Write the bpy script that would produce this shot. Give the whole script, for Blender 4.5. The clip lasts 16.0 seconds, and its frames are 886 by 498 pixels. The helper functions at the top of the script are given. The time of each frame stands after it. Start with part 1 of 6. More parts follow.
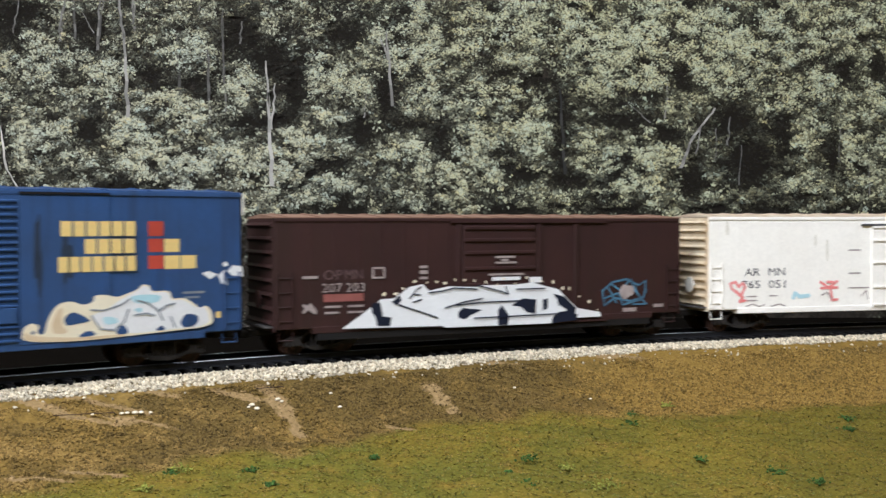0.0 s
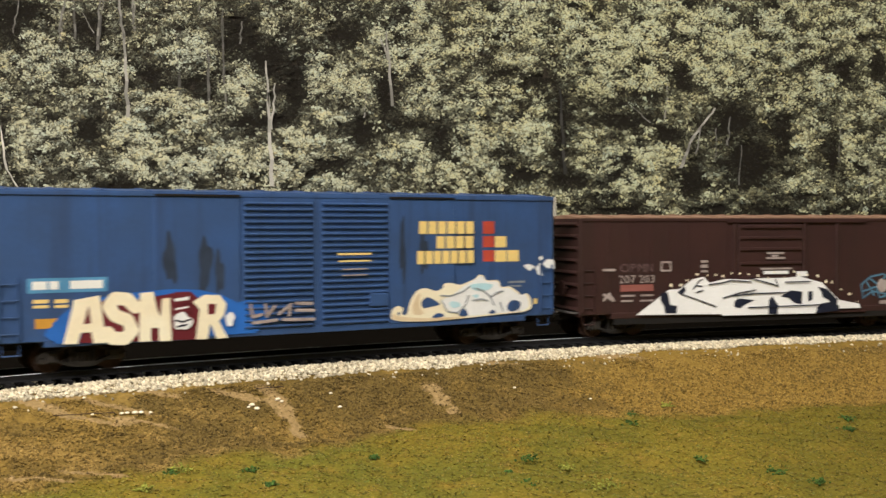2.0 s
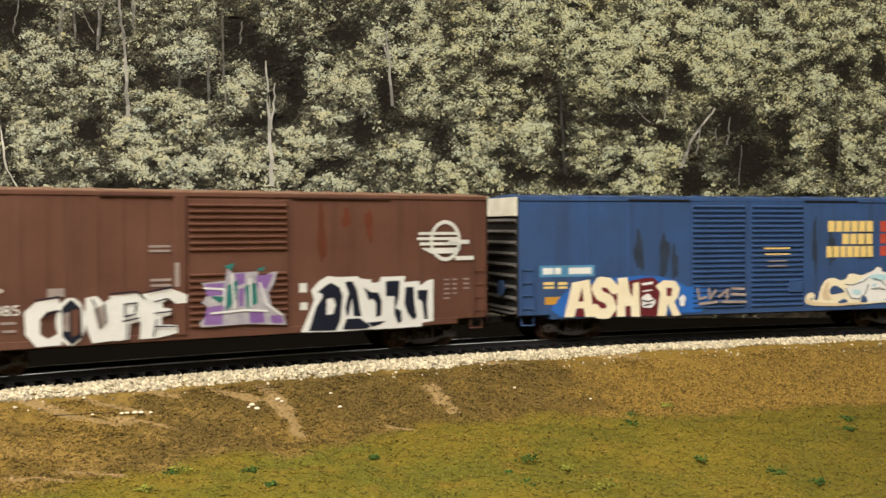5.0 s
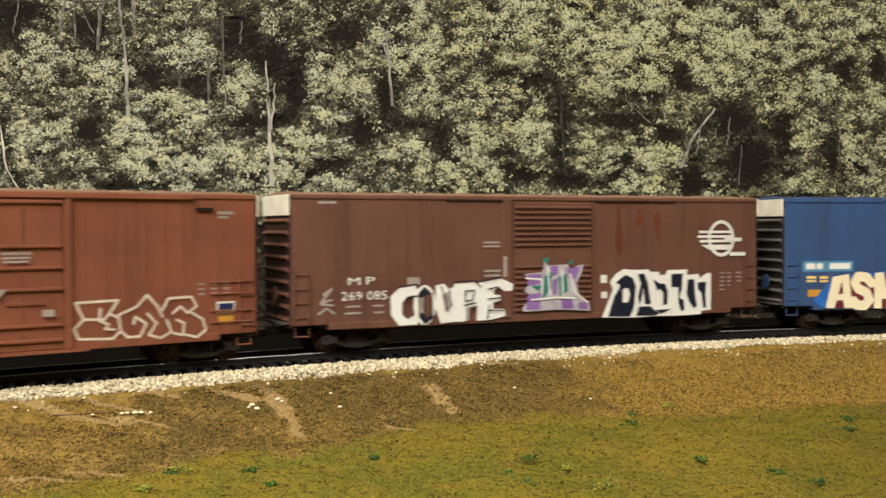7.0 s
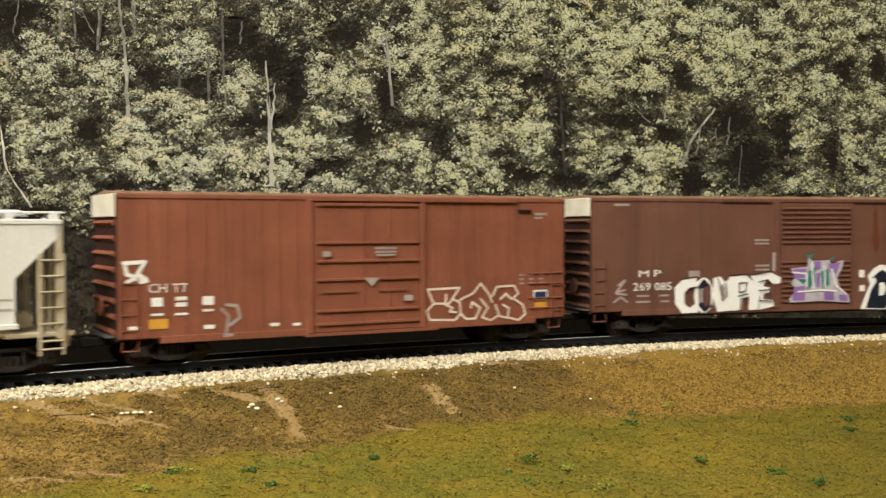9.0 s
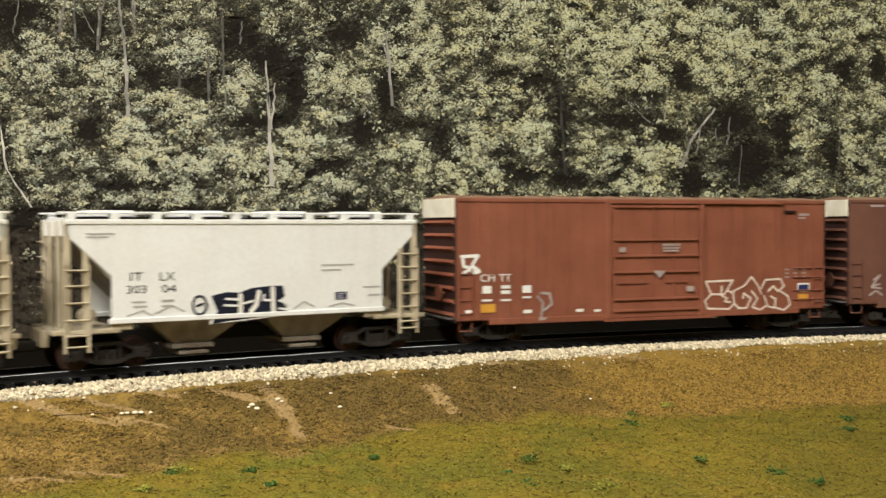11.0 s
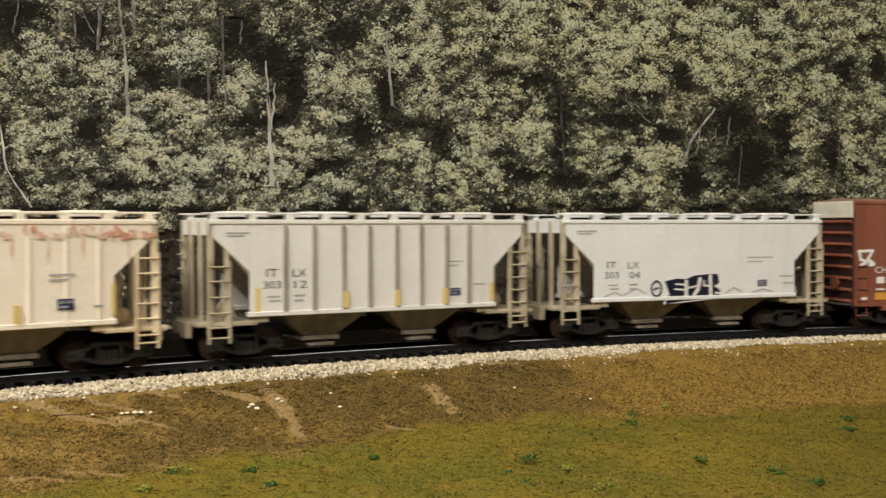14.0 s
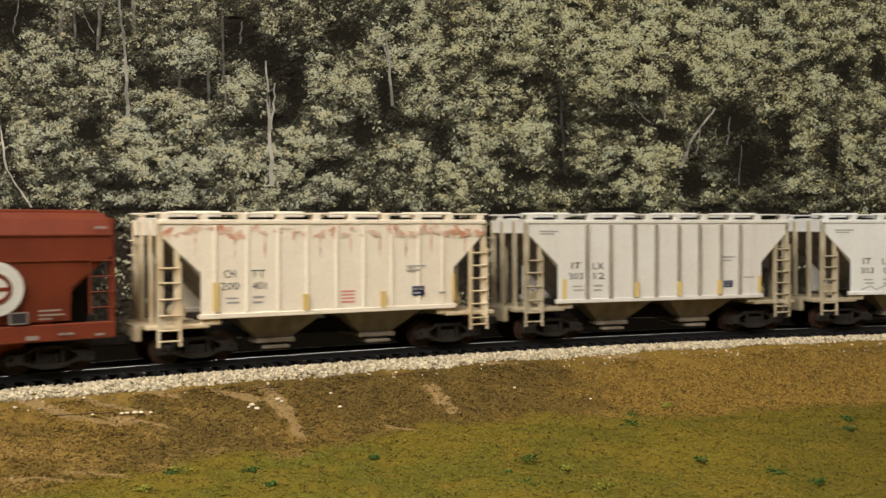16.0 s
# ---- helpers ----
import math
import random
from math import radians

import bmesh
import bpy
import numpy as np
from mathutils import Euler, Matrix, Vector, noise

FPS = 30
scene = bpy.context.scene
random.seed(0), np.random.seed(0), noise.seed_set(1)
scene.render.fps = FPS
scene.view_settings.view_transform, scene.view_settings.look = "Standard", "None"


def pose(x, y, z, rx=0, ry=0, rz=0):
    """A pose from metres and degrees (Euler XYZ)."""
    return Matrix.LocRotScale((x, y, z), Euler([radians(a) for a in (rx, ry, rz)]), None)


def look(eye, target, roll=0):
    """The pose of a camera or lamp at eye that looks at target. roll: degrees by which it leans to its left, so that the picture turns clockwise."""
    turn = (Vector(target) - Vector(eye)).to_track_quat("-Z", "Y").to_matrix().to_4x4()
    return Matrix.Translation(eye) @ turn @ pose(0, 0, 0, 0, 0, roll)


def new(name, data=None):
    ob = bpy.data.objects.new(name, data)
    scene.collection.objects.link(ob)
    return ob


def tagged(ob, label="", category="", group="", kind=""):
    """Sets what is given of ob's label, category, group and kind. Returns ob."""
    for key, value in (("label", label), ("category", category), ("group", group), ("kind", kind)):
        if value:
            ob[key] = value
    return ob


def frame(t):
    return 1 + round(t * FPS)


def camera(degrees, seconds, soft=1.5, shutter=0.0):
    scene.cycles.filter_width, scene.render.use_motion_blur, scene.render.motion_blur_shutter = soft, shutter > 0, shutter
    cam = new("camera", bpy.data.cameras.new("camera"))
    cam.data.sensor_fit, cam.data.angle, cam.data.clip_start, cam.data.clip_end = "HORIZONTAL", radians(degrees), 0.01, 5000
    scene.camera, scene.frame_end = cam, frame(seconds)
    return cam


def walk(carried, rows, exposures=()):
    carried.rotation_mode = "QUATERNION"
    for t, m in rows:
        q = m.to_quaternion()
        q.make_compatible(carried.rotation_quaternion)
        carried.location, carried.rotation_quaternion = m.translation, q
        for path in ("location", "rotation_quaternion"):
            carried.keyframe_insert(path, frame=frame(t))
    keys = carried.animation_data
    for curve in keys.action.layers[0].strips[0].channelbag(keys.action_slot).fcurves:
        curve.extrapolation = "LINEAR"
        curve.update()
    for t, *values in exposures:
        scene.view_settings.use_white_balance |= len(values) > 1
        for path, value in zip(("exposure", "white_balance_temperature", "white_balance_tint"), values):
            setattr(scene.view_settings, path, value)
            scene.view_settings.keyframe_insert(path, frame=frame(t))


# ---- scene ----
# ---- camera and its stand ----
HC = 0.0467                       # lens height over the rail tops
cam = camera(44.98, 16.0, soft=1.5, shutter=0.7)
tilt = radians(-1.19)
still = look((0, 0, HC), (0, math.cos(tilt), HC + math.sin(tilt)), -0.16)
walk(cam, [(0.0, still), (16.0, still)],
     exposures=[(0.0, -0.08, 5150, 15), (1.0, 0.0, 5800, 14), (2.0, 0.0, 6050, 13), (4.2, 0.0, 6200, 12), (8.0, 0.0, 6400, 10), (9.5, 0.0, 6350, 10), (11.5, -0.05, 6150, 11), (12.5, -0.34, 6150, 12), (14.0, -0.42, 6200, 13), (16.0, -0.48, 6300, 13)])

# ---- light: a windowless layout room with two ceiling fixtures ----
world = bpy.data.worlds.new("world")
world.use_nodes = True
world.node_tree.nodes["Background"].inputs[0].default_value = (0.9, 0.95, 1.0, 1)
world.node_tree.nodes["Background"].inputs[1].default_value = 0.008
scene.world = world


def area(name, eye, target, power, sx, sy, color):
    d = bpy.data.lights.new(name, "AREA")
    d.shape, d.size, d.size_y, d.energy, d.color = "RECTANGLE", sx, sy, power, color
    ob = new(name, d)
    ob.matrix_basis = look(eye, target)
    return ob


WARM = (1.0, 0.925, 0.76)
AIM = (0.05, 0.45, 0.0)
FIXTURES = [((-0.45, -0.52, 0.92), 29), ((0.95, -0.55, 1.18), 1.5)]
for eye, watts in FIXTURES:
    area("ceiling_light_glow", Vector(eye).lerp(Vector(AIM), 0.012), AIM, watts, 1.0, 0.25, WARM)

# ---- small mesh tools (sizes in millimetres) ----
MM = 0.001


def box(bm, x0, x1, y0, y1, z0, z1, bev=0.0):
    vs = [bm.verts.new((x * MM, y * MM, z * MM)) for x in (x0, x1) for y in (y0, y1) for z in (z0, z1)]
    fs = []
    for q in ((0, 1, 3, 2), (4, 6, 7, 5), (0, 4, 5, 1), (2, 3, 7, 6), (0, 2, 6, 4), (1, 5, 7, 3)):
        fs.append(bm.faces.new([vs[i] for i in q]))
    if bev:
        es = list({e for f in fs for e in f.edges})
        bmesh.ops.bevel(bm, geom=es, offset=bev * MM, segments=1, affect="EDGES")


def prism(bm, pts, a, b, axis="y"):
    """A polygon in (x, z) drawn out along y, or in (y, z) drawn out along x."""
    def at(p, q, c):
        return (p * MM, c * MM, q * MM) if axis == "y" else (c * MM, p * MM, q * MM)
    va = [bm.verts.new(at(p, q, a)) for p, q in pts]
    vb = [bm.verts.new(at(p, q, b)) for p, q in pts]
    bm.faces.new(va)
    bm.faces.new(vb[::-1])
    for i in range(len(pts)):
        j = (i + 1) % len(pts)
        bm.faces.new((va[i], vb[i], vb[j], va[j]))


def loft(bm, rings):
    """Closed rings of equal count, joined to a skin with caps."""
    vs = [[bm.verts.new((x * MM, y * MM, z * MM)) for x, y, z in r] for r in rings]
    for a, b in zip(vs, vs[1:]):
        for i in range(len(a)):
            j = (i + 1) % len(a)
            bm.faces.new((a[i], a[j], b[j], b[i]))
    bm.faces.new(vs[0][::-1])
    bm.faces.new(vs[-1])


def rod(bm, p, q, r, n=6):
    p, q = Vector(p) * MM, Vector(q) * MM
    w = (q - p).normalized()
    a = w.orthogonal().normalized()
    b = w.cross(a)
    rings = []
    for c in (p, q):
        rings.append([bm.verts.new(c + (a * math.cos(t) + b * math.sin(t)) * r * MM)
                      for t in (2 * math.pi * i / n for i in range(n))])
    for i in range(n):
        j = (i + 1) % n
        bm.faces.new((rings[0][i], rings[0][j], rings[1][j], rings[1][i]))
    bm.faces.new(rings[0][::-1])
    bm.faces.new(rings[1])


def mesh_of(name, bm, mat):
    bmesh.ops.recalc_face_normals(bm, faces=bm.faces)
    me = bpy.data.meshes.new(name)
    bm.to_mesh(me)
    bm.free()
    me.materials.append(mat)
    return me


def part(name, bm, mat, parent=None, label=""):
    ob = new(name, mesh_of(name, bm, mat))
    ob.parent = parent
    return tagged(ob, label)


def raw(name, verts, faces, mat, parent=None):
    me = bpy.data.meshes.new(name)
    me.from_pydata(verts, [], faces)
    me.materials.append(mat)
    ob = new(name, me)
    ob.parent = parent
    return ob


# ---- materials ----
def material(name, col, rough=0.6, metal=0.0, col2=None, mixing=0.5, scale=60, fine=900, fine_amt=0.022,
             bump=0.1, streak=0.0, streak_col=(0.02, 0.015, 0.01), island=0.0, obj=0.0):
    m = bpy.data.materials.new(name)
    m.use_nodes = True
    nt = m.node_tree
    N, L = nt.nodes.new, nt.links.new
    bs = nt.nodes["Principled BSDF"]
    bs.inputs["Roughness"].default_value = rough
    bs.inputs["Metallic"].default_value = metal
    bs.inputs["Specular IOR Level"].default_value = 0.3
    tc = N("ShaderNodeTexCoord")
    big = N("ShaderNodeTexNoise")
    big.inputs["Scale"].default_value, big.inputs["Detail"].default_value = scale, 4
    L(tc.outputs["Object"], big.inputs["Vector"])
    ramp = N("ShaderNodeValToRGB")
    c2 = col2 or tuple(c * 0.6 for c in col)
    ramp.color_ramp.elements[0].position, ramp.color_ramp.elements[1].position = 0.5 - mixing / 2 + 0.02, 0.5 + mixing / 2
    ramp.color_ramp.elements[0].color, ramp.color_ramp.elements[1].color = (*c2, 1), (*col, 1)
    L(big.outputs["Fac"], ramp.inputs["Fac"])
    out = ramp.outputs["Color"]
    sm = N("ShaderNodeTexNoise")
    sm.inputs["Scale"].default_value, sm.inputs["Detail"].default_value = fine, 3
    L(tc.outputs["Object"], sm.inputs["Vector"])
    hsv = N("ShaderNodeHueSaturation")
    mr = N("ShaderNodeMapRange")
    mr.inputs["From Min"].default_value, mr.inputs["From Max"].default_value = 0.25, 0.75
    mr.inputs["To Min"].default_value, mr.inputs["To Max"].default_value = 1 - fine_amt * 2, 1 + fine_amt * 2
    L(sm.outputs["Fac"], mr.inputs["Value"])
    val = mr.outputs["Result"]
    for amount, node, socket in ((island, "ShaderNodeNewGeometry", "Random Per Island"), (obj, "ShaderNodeObjectInfo", "Random")):
        if amount:
            src = N(node)
            m2 = N("ShaderNodeMapRange")
            m2.inputs["To Min"].default_value, m2.inputs["To Max"].default_value = 1 - amount, 1 + amount
            L(src.outputs[socket], m2.inputs["Value"])
            mul = N("ShaderNodeMath")
            mul.operation = "MULTIPLY"
            L(val, mul.inputs[0])
            L(m2.outputs["Result"], mul.inputs[1])
            val = mul.outputs[0]
    L(val, hsv.inputs["Value"])
    L(out, hsv.inputs["Color"])
    out = hsv.outputs["Color"]
    if streak:
        mp = N("ShaderNodeMapping")
        mp.inputs["Scale"].default_value = (260, 260, 14)
        L(tc.outputs["Object"], mp.inputs["Vector"])
        st = N("ShaderNodeTexNoise")
        st.inputs["Scale"].default_value, st.inputs["Detail"].default_value = 1.0, 3
        L(mp.outputs["Vector"], st.inputs["Vector"])
        r2 = N("ShaderNodeMapRange")
        r2.inputs["From Min"].default_value, r2.inputs["From Max"].default_value = 0.52, 0.8
        r2.inputs["To Min"].default_value, r2.inputs["To Max"].default_value = 0, streak
        L(st.outputs["Fac"], r2.inputs["Value"])
        mx = N("ShaderNodeMixRGB")
        L(r2.outputs["Result"], mx.inputs["Fac"])
        L(out, mx.inputs["Color1"])
        mx.inputs["Color2"].default_value = (*streak_col, 1)
        out = mx.outputs["Color"]
    L(out, bs.inputs["Base Color"])
    if bump:
        bp = N("ShaderNodeBump")
        bp.inputs["Strength"].default_value, bp.inputs["Distance"].default_value = bump, 0.0004
        L(sm.outputs["Fac"], bp.inputs["Height"])
        L(bp.outputs["Normal"], bs.inputs["Normal"])
    return m


def tinted(name, rough=0.9, fine=1500, amt=0.2):
    """A matt surface whose pigment is stored on the mesh."""
    m = bpy.data.materials.new(name)
    m.use_nodes = True
    nt = m.node_tree
    N, L = nt.nodes.new, nt.links.new
    bs = nt.nodes["Principled BSDF"]
    bs.inputs["Roughness"].default_value = rough
    bs.inputs["Specular IOR Level"].default_value = 0.15
    at = N("ShaderNodeAttribute")
    at.attribute_name = "pigment"
    tc = N("ShaderNodeTexCoord")
    sm = N("ShaderNodeTexNoise")
    sm.inputs["Scale"].default_value, sm.inputs["Detail"].default_value = fine, 5
    L(tc.outputs["Object"], sm.inputs["Vector"])
    mr = N("ShaderNodeMapRange")
    mr.inputs["From Min"].default_value, mr.inputs["From Max"].default_value = 0.3, 0.7
    mr.inputs["To Min"].default_value, mr.inputs["To Max"].default_value = 1 - amt, 1 + amt
    L(sm.outputs["Fac"], mr.inputs["Value"])
    hsv = N("ShaderNodeHueSaturation")
    L(mr.outputs["Result"], hsv.inputs["Value"])
    L(at.outputs["Color"], hsv.inputs["Color"])
    L(hsv.outputs["Color"], bs.inputs["Base Color"])
    bp = N("ShaderNodeBump")
    bp.inputs["Strength"].default_value, bp.inputs["Distance"].default_value = 0.25, 0.0005
    L(sm.outputs["Fac"], bp.inputs["Height"])
    L(bp.outputs["Normal"], bs.inputs["Normal"])
    return m


def pigment(me, cols):
    at = me.attributes.new("pigment", "FLOAT_COLOR", "FACE")
    flat = np.ones((len(me.polygons), 4), dtype=np.float32)
    flat[:, :3] = cols
    at.data.foreach_set("color", flat.ravel())


M_BLUE = material("blue_paint", (0.039, 0.088, 0.235), 0.45, col2=(0.036, 0.070, 0.165), streak=0.36, bump=0.05)
M_BROWN = material("brown_paint", (0.152, 0.070, 0.049), 0.55, col2=(0.112, 0.048, 0.034), streak=0.34, bump=0.05)
M_RUST = material("oxide_red_paint", (0.262, 0.094, 0.056), 0.5, col2=(0.190, 0.064, 0.038), streak=0.26, bump=0.05)
M_DARK = material("dark_maroon_and_rib_shade", (0.042, 0.0180, 0.0160), 0.5, col2=(0.031, 0.0140, 0.0135), streak=0.45, bump=0.05)
M_REEFER = material("white_car_paint", (0.94, 0.91, 0.84), 0.4, col2=(0.90, 0.865, 0.79), streak=0.06, streak_col=(0.4, 0.33, 0.25), bump=0.03)
M_ROOFTAN = material("dusty_roof", (0.72, 0.62, 0.47), 0.7, col2=(0.52, 0.40, 0.28), scale=90)
M_ROOFBRN = material("rusty_roof", (0.30, 0.19, 0.13), 0.75, col2=(0.20, 0.11, 0.07), scale=120)
M_GREY = material("pale_grey_paint", (0.79, 0.805, 0.815), 0.5, col2=(0.75, 0.757, 0.75), streak=0.10, streak_col=(0.22, 0.17, 0.12), bump=0.03)
M_GREYRIB = material("pale_grey_paint_dusty", (0.80, 0.79, 0.765), 0.55, col2=(0.75, 0.73, 0.69), streak=0.14, streak_col=(0.2, 0.15, 0.1), bump=0.03)
M_CREAM = material("cream_paint", (0.95, 0.88, 0.76), 0.5, col2=(0.92, 0.83, 0.70), streak=0.14, streak_col=(0.5, 0.3, 0.18), bump=0.03)
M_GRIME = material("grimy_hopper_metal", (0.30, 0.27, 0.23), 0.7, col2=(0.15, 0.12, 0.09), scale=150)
M_HRED = material("red_oxide_hopper_paint", (0.245, 0.056, 0.027), 0.40, col2=(0.17, 0.038, 0.022), streak=0.12, bump=0.04)
M_TRUCK = material("dusty_black_running_gear", (0.026, 0.022, 0.019), 0.75, col2=(0.014, 0.012, 0.011), scale=250)
M_WHEEL = material("rusty_wheel", (0.070, 0.032, 0.019), 0.65, col2=(0.016, 0.011, 0.009), scale=400)
M_UNDER = material("black_underframe_and_shade", (0.006, 0.0055, 0.0055), 0.8, col2=(0.010, 0.008, 0.007))
M_ENDW = material("white_end_paint", (0.80, 0.78, 0.70), 0.6, col2=(0.62, 0.57, 0.46), scale=140)
# grey for end platforms; on the ribs a highlight put into the colour
M_RIBW = material("platform_and_lit_rib", (0.13, 0.12, 0.115), 0.6, scale=200)
M_ENDTAN = material("dusty_tan_end_paint", (0.56, 0.50, 0.38), 0.65, col2=(0.34, 0.28, 0.19), scale=110, streak=0.3, streak_col=(0.12, 0.09, 0.06))
M_ENDCREAM = material("rust_stained_cream_paint", (0.84, 0.75, 0.57), 0.6, col2=(0.60, 0.45, 0.27), scale=100, streak=0.25, streak_col=(0.3, 0.16, 0.08))
M_FAINT = material("faint_grey_stencil", (0.46, 0.45, 0.44), 0.6, col2=(0.33, 0.32, 0.31), scale=300, bump=0)
M_CHALK = material("chalky_spray_paint", (0.80, 0.72, 0.64), 0.7, col2=(0.62, 0.50, 0.42), scale=160, bump=0)
M_WHITE = material("white_lettering", (0.80, 0.80, 0.78), 0.6, col2=(0.68, 0.68, 0.66), scale=120, bump=0)
M_DULL = material("faded_lettering", (0.42, 0.36, 0.34), 0.6, col2=(0.25, 0.2, 0.19), scale=200, bump=0)
M_GHOST = material("ghost_lettering", (0.16, 0.10, 0.10), 0.6, scale=200, bump=0)
M_SPRAYC = material("cream_spray_paint", (0.84, 0.79, 0.62), 0.6, col2=(0.78, 0.68, 0.48), scale=70, bump=0)
M_FADEBLUE = material("faded_blue_spray", (0.10, 0.24, 0.36), 0.6, col2=(0.05, 0.09, 0.14), scale=220, bump=0)
M_SPRAYT = material("tan_spray_paint", (0.60, 0.46, 0.28), 0.6, col2=(0.74, 0.62, 0.42), scale=90, bump=0)
M_LINE = material("grey_blue_spray_line", (0.16, 0.19, 0.24), 0.6, col2=(0.28, 0.30, 0.32), scale=150, bump=0)
M_SPRAYW = material("white_spray_paint", (0.82, 0.83, 0.84), 0.6, col2=(0.74, 0.74, 0.74), scale=60, bump=0)
M_SPRAYK = material("navy_black_spray_paint", (0.012, 0.016, 0.035), 0.5, bump=0)
M_SPRAYB = material("bright_blue_spray_paint", (0.03, 0.15, 0.55), 0.5, col2=(0.02, 0.10, 0.36), bump=0)
M_CYAN = material("cyan_spray_paint", (0.35, 0.62, 0.72), 0.5, col2=(0.55, 0.72, 0.76), bump=0)
M_TEAL = material("teal_spray_paint", (0.03, 0.22, 0.20), 0.5, bump=0)
M_LILAC = material("lilac_spray_paint", (0.30, 0.27, 0.36), 0.6, col2=(0.52, 0.51, 0.54), scale=260, bump=0)
M_DUSTRIB = material("dusty_brown_rib", (0.40, 0.36, 0.31), 0.7, col2=(0.24, 0.21, 0.18), scale=90, streak=0.4, streak_col=(0.08, 0.07, 0.06))
M_PURPLE = material("purple_spray_paint", (0.20, 0.10, 0.34), 0.5, col2=(0.28, 0.16, 0.42), bump=0)
M_MAROON = material("maroon_spray_paint", (0.16, 0.02, 0.03), 0.5, bump=0)
M_REDP = material("red_panel_paint", (0.58, 0.085, 0.05), 0.5, bump=0)
M_PINK = material("pink_spray_paint", (0.75, 0.16, 0.15), 0.5, col2=(0.78, 0.40, 0.38), bump=0)
M_SALMON = material("salmon_patch", (0.34, 0.12, 0.10), 0.6, bump=0)
M_YELLOW = material("yellow_lettering", (0.80, 0.60, 0.21), 0.55, col2=(0.73, 0.55, 0.21), bump=0)
M_AMBER = material("amber_label", (0.70, 0.36, 0.05), 0.55, bump=0)
M_LBLUE = material("light_blue_label", (0.11, 0.32, 0.56), 0.5, bump=0)
M_BLACKL = material("black_lettering", (0.05, 0.05, 0.06), 0.6, bump=0)
M_INK = material("blue_black_label", (0.02, 0.03, 0.12), 0.5, bump=0)
M_STAIN = material("rust_stain", (0.16, 0.045, 0.02), 0.7, scale=150, bump=0)
M_REDDUST = material("red_rust_bloom", (0.62, 0.28, 0.17), 0.8, col2=(0.86, 0.74, 0.62), mixing=0.25, scale=180, bump=0)
M_SOOT = material("soot_stain", (0.03, 0.045, 0.08), 0.7, scale=150, bump=0)
M_STEEL = material("blackened_rail", (0.014, 0.014, 0.016), 0.45, 0.0, bump=0.02)
M_SHINE = material("polished_rail_head", (0.55, 0.56, 0.60), 0.30, 1.0, bump=0)
M_TIE = material("black_sleeper", (0.006, 0.0055, 0.006), 0.8, obj=0.3)
M_STONE = material("cream_ballast_stone", (0.62, 0.56, 0.43), 0.85, col2=(0.45, 0.38, 0.26), mixing=0.3, scale=900, fine=3000, island=0.42)
M_GROUND = tinted("scenery_earth", 1.0, 900, 0.25)
M_GROUND.node_tree.nodes["Principled BSDF"].inputs["Specular IOR Level"].default_value = 0.0
M_TURF = tinted("ground_foam", 0.95, 2500, 0.2)
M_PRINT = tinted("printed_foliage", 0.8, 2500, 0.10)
M_BOARD = material("printed_dark_woods", (0.018, 0.014, 0.010), 0.95, col2=(0.034, 0.027, 0.019), mixing=0.25, scale=60, fine=400, fine_amt=0.3, bump=0)
M_WALL = material("painted_wall", (0.62, 0.60, 0.55), 0.9, scale=3, fine=200, fine_amt=0.03)
M_CEIL = material("ceiling_paint", (0.78, 0.77, 0.74), 0.9, scale=3, fine=200, fine_amt=0.03)
M_FLOOR = material("grey_floor", (0.22, 0.21, 0.20), 0.7, scale=5, fine=150)
M_BENCH = material("plywood_bench", (0.36, 0.25, 0.15), 0.7, scale=12, fine=200)
M_BUSH = material("dark_green_clump", (0.06, 0.115, 0.018), 0.9, col2=(0.035, 0.075, 0.012), scale=800, island=0.4)
M_BUSHY = material("yellow_green_clump", (0.26, 0.27, 0.04), 0.9, scale=800, island=0.3)
M_TUBE = bpy.data.materials.new("glowing_diffuser")
M_TUBE.use_nodes = True
M_TUBE.node_tree.nodes["Principled BSDF"].inputs["Emission Color"].default_value = (1, 0.9, 0.75, 1)
M_TUBE.node_tree.nodes["Principled BSDF"].inputs["Emission Strength"].default_value = 6

# ---- the line of the track: one curve round the camera's side ----
RAD, CX, CY = 0.9851, 0.4407, -0.4490
PHI, KAP = radians(26.577), -1.0151


def track(s, off=0.0):
    """Place and heading (degrees) at the arc length s; off: metres towards the inside."""
    h = PHI + KAP * s
    r = RAD - off
    return CX - r * math.sin(h), CY + r * math.cos(h), math.degrees(h)


def depth(x, y):
    return RAD - math.hypot(x - CX, y - CY)


def bank(d):
    """Height of the land at d metres inside the track's centre line."""
    pts = [(-2, -0.012), (-0.06, -0.010), (-0.034, -0.0075), (-0.022, -0.0045), (0.013, -0.0040), (0.0185, -0.0050),
           (0.0225, -0.0064), (0.030, -0.0092), (0.045, -0.0142), (0.062, -0.0195), (0.085, -0.0212), (0.15, -0.0242), (0.25, -0.027), (2, -0.03)]
    return float(np.interp(d, [p[0] for p in pts], [p[1] for p in pts]))


def on_ground(px, pz):
    """A place on the land seen along a line of sight given by its slopes right and down."""
    y = 0.25
    for _ in range(400):
        z = HC - pz * y
        if z < bank(depth(px * y, y)):
            break
        y += 0.001
    return px * y, y, bank(depth(px * y, y))


def sight(x, y):
    return on_ground((x - 784) / 1894, (y - 402) / 1894)


